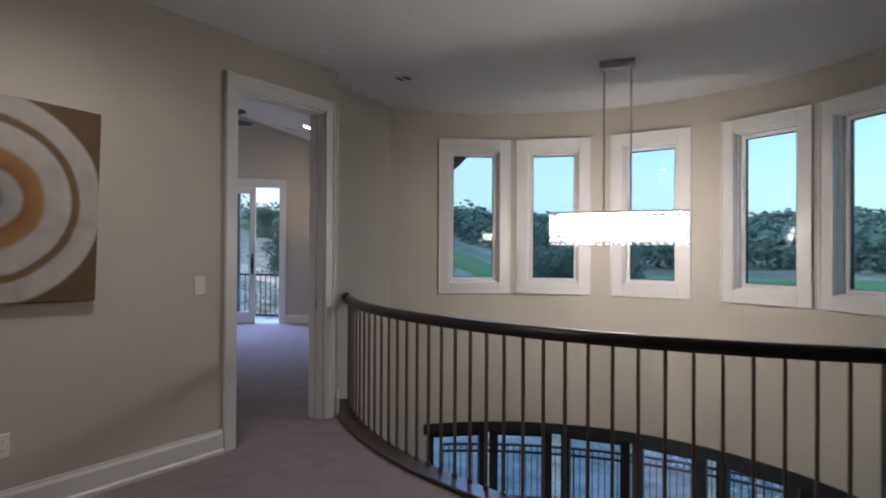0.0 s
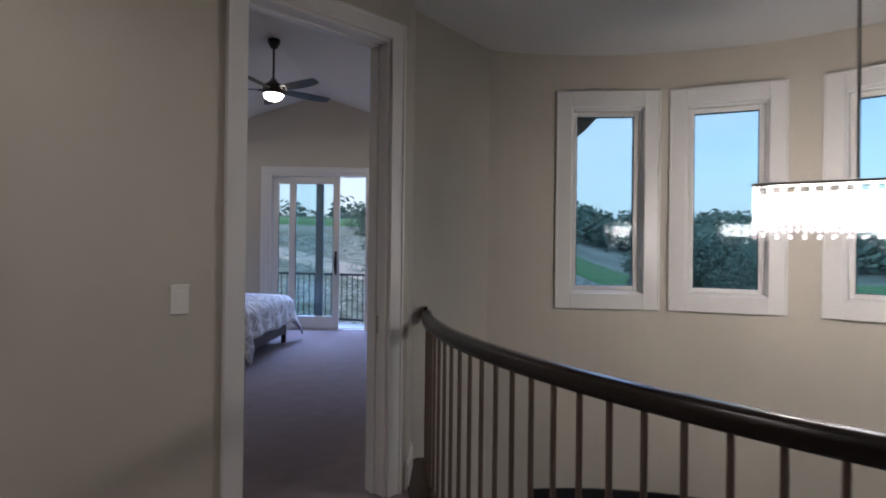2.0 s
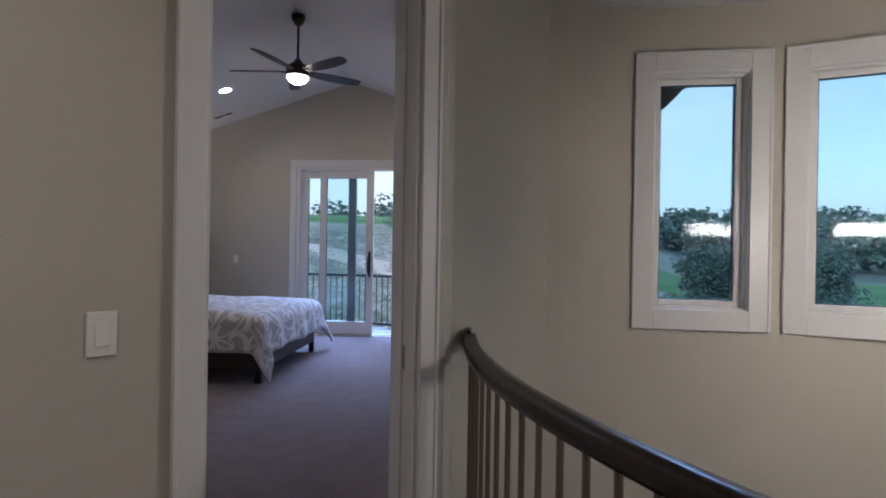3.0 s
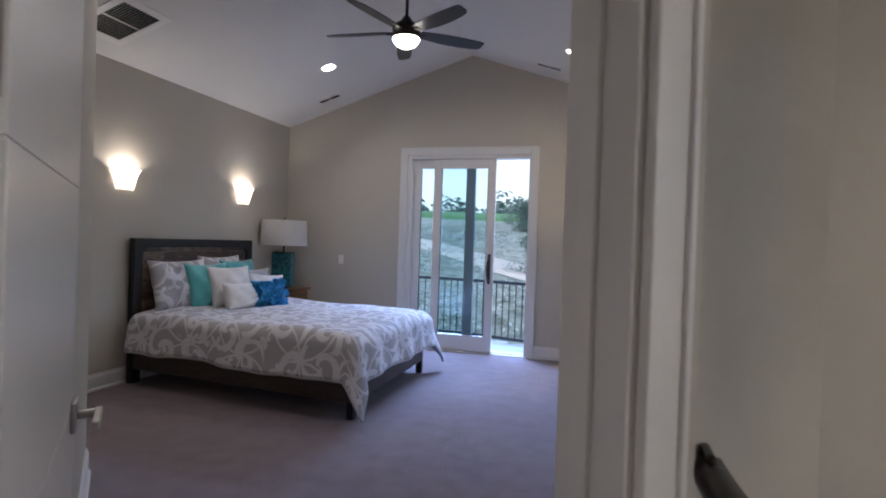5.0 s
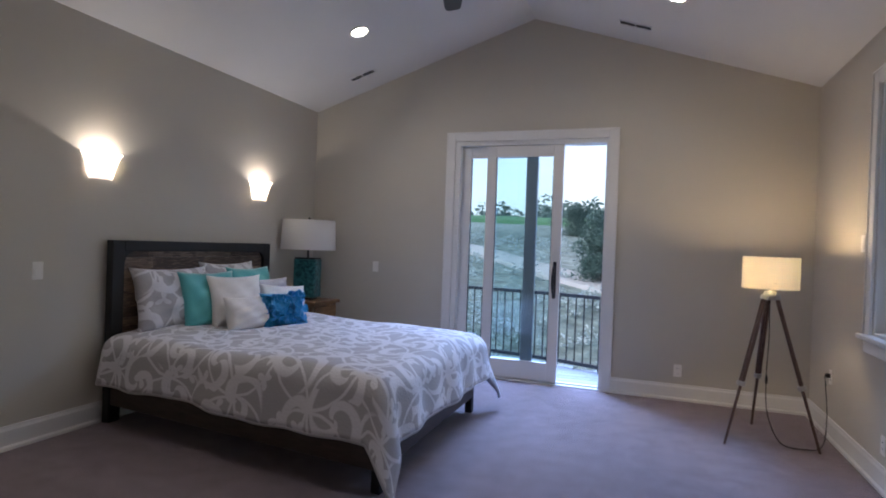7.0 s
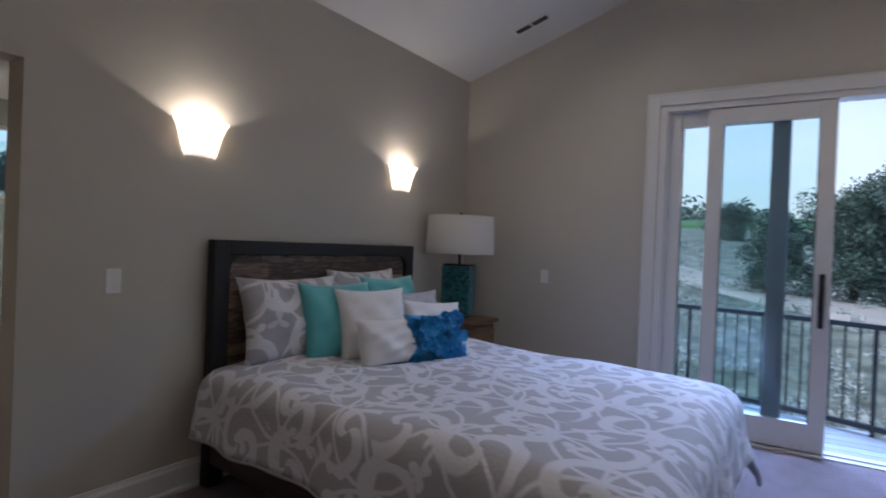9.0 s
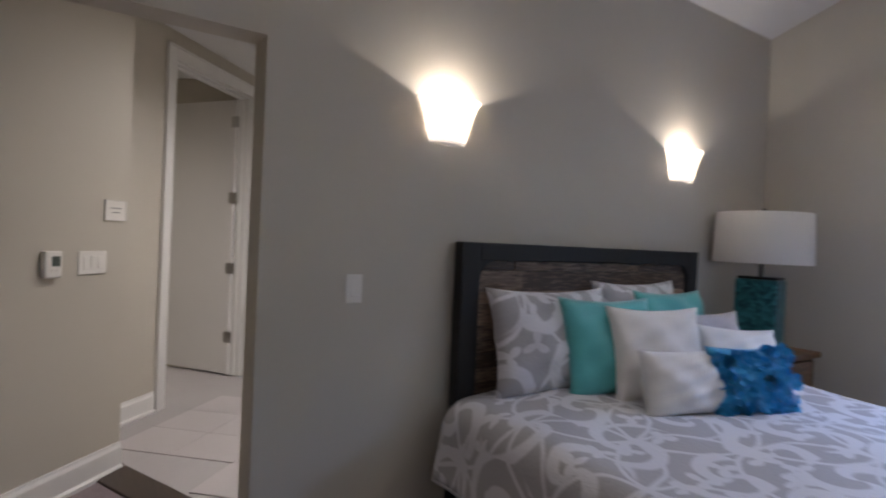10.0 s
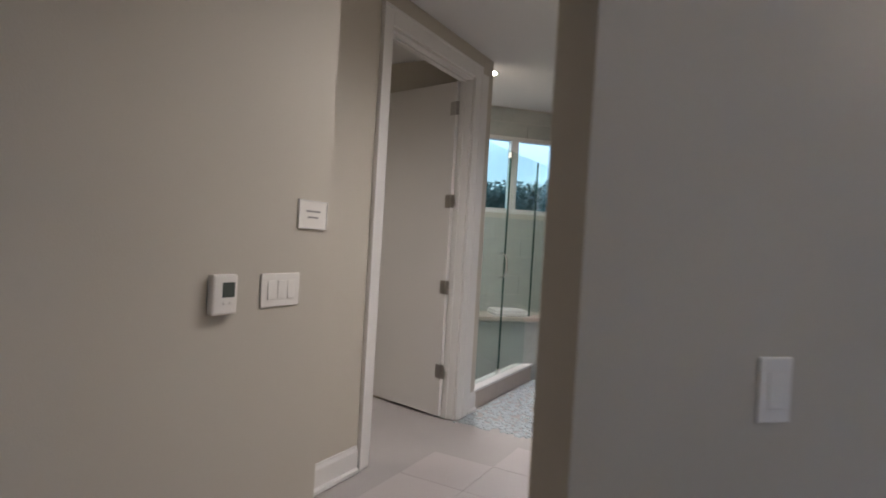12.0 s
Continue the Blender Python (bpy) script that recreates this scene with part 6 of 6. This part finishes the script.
def scatter_leaves(verts, faces, c, rad, n, size, rnd, squash=0.8):
    for _ in range(n):
        while True:
            v = Vector((rnd.uniform(-1, 1), rnd.uniform(-1, 1), rnd.uniform(-1, 1)))
            if 0.25 < v.length < 1:
                break
        p = Vector((c[0] + v.x * rad, c[1] + v.y * rad, c[2] + v.z * rad * squash))
        a = Vector((rnd.gauss(0, 1), rnd.gauss(0, 1), rnd.gauss(0, 0.6))).normalized() * size * rnd.uniform(0.6, 1.2)
        b = a.cross(Vector((rnd.gauss(0, 1), rnd.gauss(0, 1), rnd.gauss(0, 1)))).normalized() * a.length * 0.7
        k = len(verts)
        verts += [p - a, p + b * 0.6 - a * 0.2, p + a, p - b * 0.6 + a * 0.2]
        faces.append((k, k + 1, k + 2, k + 3))


def tree(x, y, h, spread, seed, label, n_clump=58, per=330, leaf=0.05):
    rnd = random.Random(seed)
    z = land(x, y) - 0.1
    t = thing("tree", pose(x, y, z, 0, 0, rnd.uniform(0, 360)), label, "tree", "trees on the slope")
    bm = bmesh.new()
    lean = Vector((rnd.uniform(-0.06, 0.06), rnd.uniform(-0.06, 0.06), 1))
    top = lean * h * 0.72
    segs = [Vector((0, 0, 0)), lean * h * 0.18 + Vector((0.03, 0, 0)), lean * h * 0.42, top]
    rad = [h * 0.035, h * 0.026, h * 0.018, h * 0.006]
    for a, b, ra, rb in zip(segs, segs[1:], rad, rad[1:]):
        tube(bm, a, b, ra, rb, 9)
    clumps = []
    for i in range(n_clump):
        f = rnd.uniform(0.10, 0.94)
        ang = rnd.uniform(0, 2 * math.pi)
        reach = spread * (1.0 - 0.75 * (f - 0.45) ** 2 * 3) * rnd.uniform(0.1, 1.0) * (0.75 + 0.35 * math.sin(2 * ang + seed) * math.cos(3 * f + seed))
        clumps.append(Vector((math.cos(ang) * reach, math.sin(ang) * reach, h * f)))
    for c in clumps[:11]:
        base = segs[1].lerp(top, rnd.uniform(0.1, 0.8))
        mid = base.lerp(c, 0.5) + Vector((0, 0, -0.05 * h * rnd.random()))
        tube(bm, base, mid, h * 0.011, h * 0.007, 6)
        tube(bm, mid, c, h * 0.007, h * 0.002, 6)
    part("trunk", bm, BARK, t, "grey-brown tapering trunk with limbs")
    vs, fs = [], []
    for c in clumps:
        scatter_leaves(vs, fs, c, spread * rnd.uniform(0.20, 0.46), per, leaf * h * 0.2 + 0.04, rnd)
    me = bpy.data.meshes.new("crown")
    me.from_pydata(vs, [], fs)
    me.materials.append(LEAVES[seed % 3])
    o = new("crown", me)
    o.parent = t
    o["label"] = "dark green leafy crown with gaps"


for k, (x, y, h, s) in enumerate(((-1.7, 32.5, 3.5, 1.5), (0.9, 33.0, 4.6, 2.3), (2.6, 33.5, 5.2, 2.5), (4.9, 35.0, 5.0, 2.6), (-5.6, 55.0, 2.6, 1.9), (10.9, 28.4, 4.9, 2.0), (13.0, 28.5, 5.6, 2.6),
                                  (15.0, 27.0, 5.2, 2.3), (18.6, 26.6, 2.6, 1.5), (16.5, 32.0, 5.6, 2.6), (20.0, 20.0, 2.3, 1.5), (26.0, 14.0, 3.0, 1.9), (-24.0, 30.0, 4.0, 2.2), (-30.0, 22.0, 4.4, 2.4))):
    tree(x, y, h, s, k, "bushy dark green tree on the meadow slope")


def shrubs():
    rnd = random.Random(21)
    vs, fs = [], []
    for i in range(1700):
        a, r = rnd.uniform(-75, 80), 9 + 34 * rnd.random() ** 0.9
        x, y = r * math.sin(radians(a)), 8 + r * math.cos(radians(a))
        if math.hypot(x - CX, y - CY) < 7.5 or (abs(x + 2.2) < 4.8 and y < 12.6):
            continue
        s = rnd.uniform(0.22, 0.55)
        scatter_leaves(vs, fs, (x, y, land(x, y) + s * 0.45), s, 46, 0.085, rnd, 0.8)
    me = bpy.data.meshes.new("shrubs")
    me.from_pydata(vs, [], fs)
    me.materials.append(SAGE)
    return tagged(new("shrubs", me), "grey-green sagebrush on the slopes round the house", "shrubs", kind="stuff")


def far_woods():
    rnd = random.Random(31)
    vs, fs = [], []
    for i in range(2000):
        a = rnd.uniform(-100, 128)
        far = rnd.random()
        r = (92 if a > 4 else 120) + 240 * far ** 1.6
        if a > 4 and r < 108 and rnd.random() < 0.3:
            continue
        if -45 < a < 4 and (r < 150 or rnd.random() < 0.75):
            continue
        x, y = r * math.sin(radians(a)), 8 + r * math.cos(radians(a))
        s = rnd.uniform(2.0, 3.6) * (1 + r / 500)
        zc = land(x, y)
        scatter_leaves(vs, fs, (x, y, zc + s * 0.9), s, 90, 0.62 + r / 420, rnd, 0.95)
    me = bpy.data.meshes.new("far_woods")
    me.from_pydata(vs, [], fs)
    me.materials.append(LEAVES[0])
    return tagged(new("far_woods", me), "dark green woods along the far ridge", "woods", kind="stuff")


shrubs()
far_woods()


def far_house():
    x, y = -44.0, 118.0
    h = thing("house", pose(x, y, land(x, y) - 0.2, 0, 0, 25), "brown two-storey house on the far ridge", "house")
    part("wall", boxed((-6, -4, 0), (6, 4, 4.6)), BARK, h)
    bm = bmesh.new()
    v = [bm.verts.new(p) for p in ((-6.6, -4.6, 4.4), (6.6, -4.6, 4.4), (6.6, 4.6, 4.4), (-6.6, 4.6, 4.4), (-6.6, 0, 6.8), (6.6, 0, 6.8))]
    for q in ((0, 1, 5, 4), (2, 3, 4, 5), (0, 4, 3), (1, 2, 5), (0, 3, 2, 1)):
        bm.faces.new([v[k] for k in q])
    part("roof", bm, DARKWOOD, h, "dark gabled roof")
    for k in range(4):
        w = part("window", boxed((-5 + 2.8 * k, -4.04, 2.6), (-3.8 + 2.8 * k, -3.98, 3.9)), TRIM, h)
        part("pane", boxed((-4.9 + 2.8 * k, -4.06, 2.7), (-3.9 + 2.8 * k, -4.03, 3.8)), SCREEN, w)


far_house()
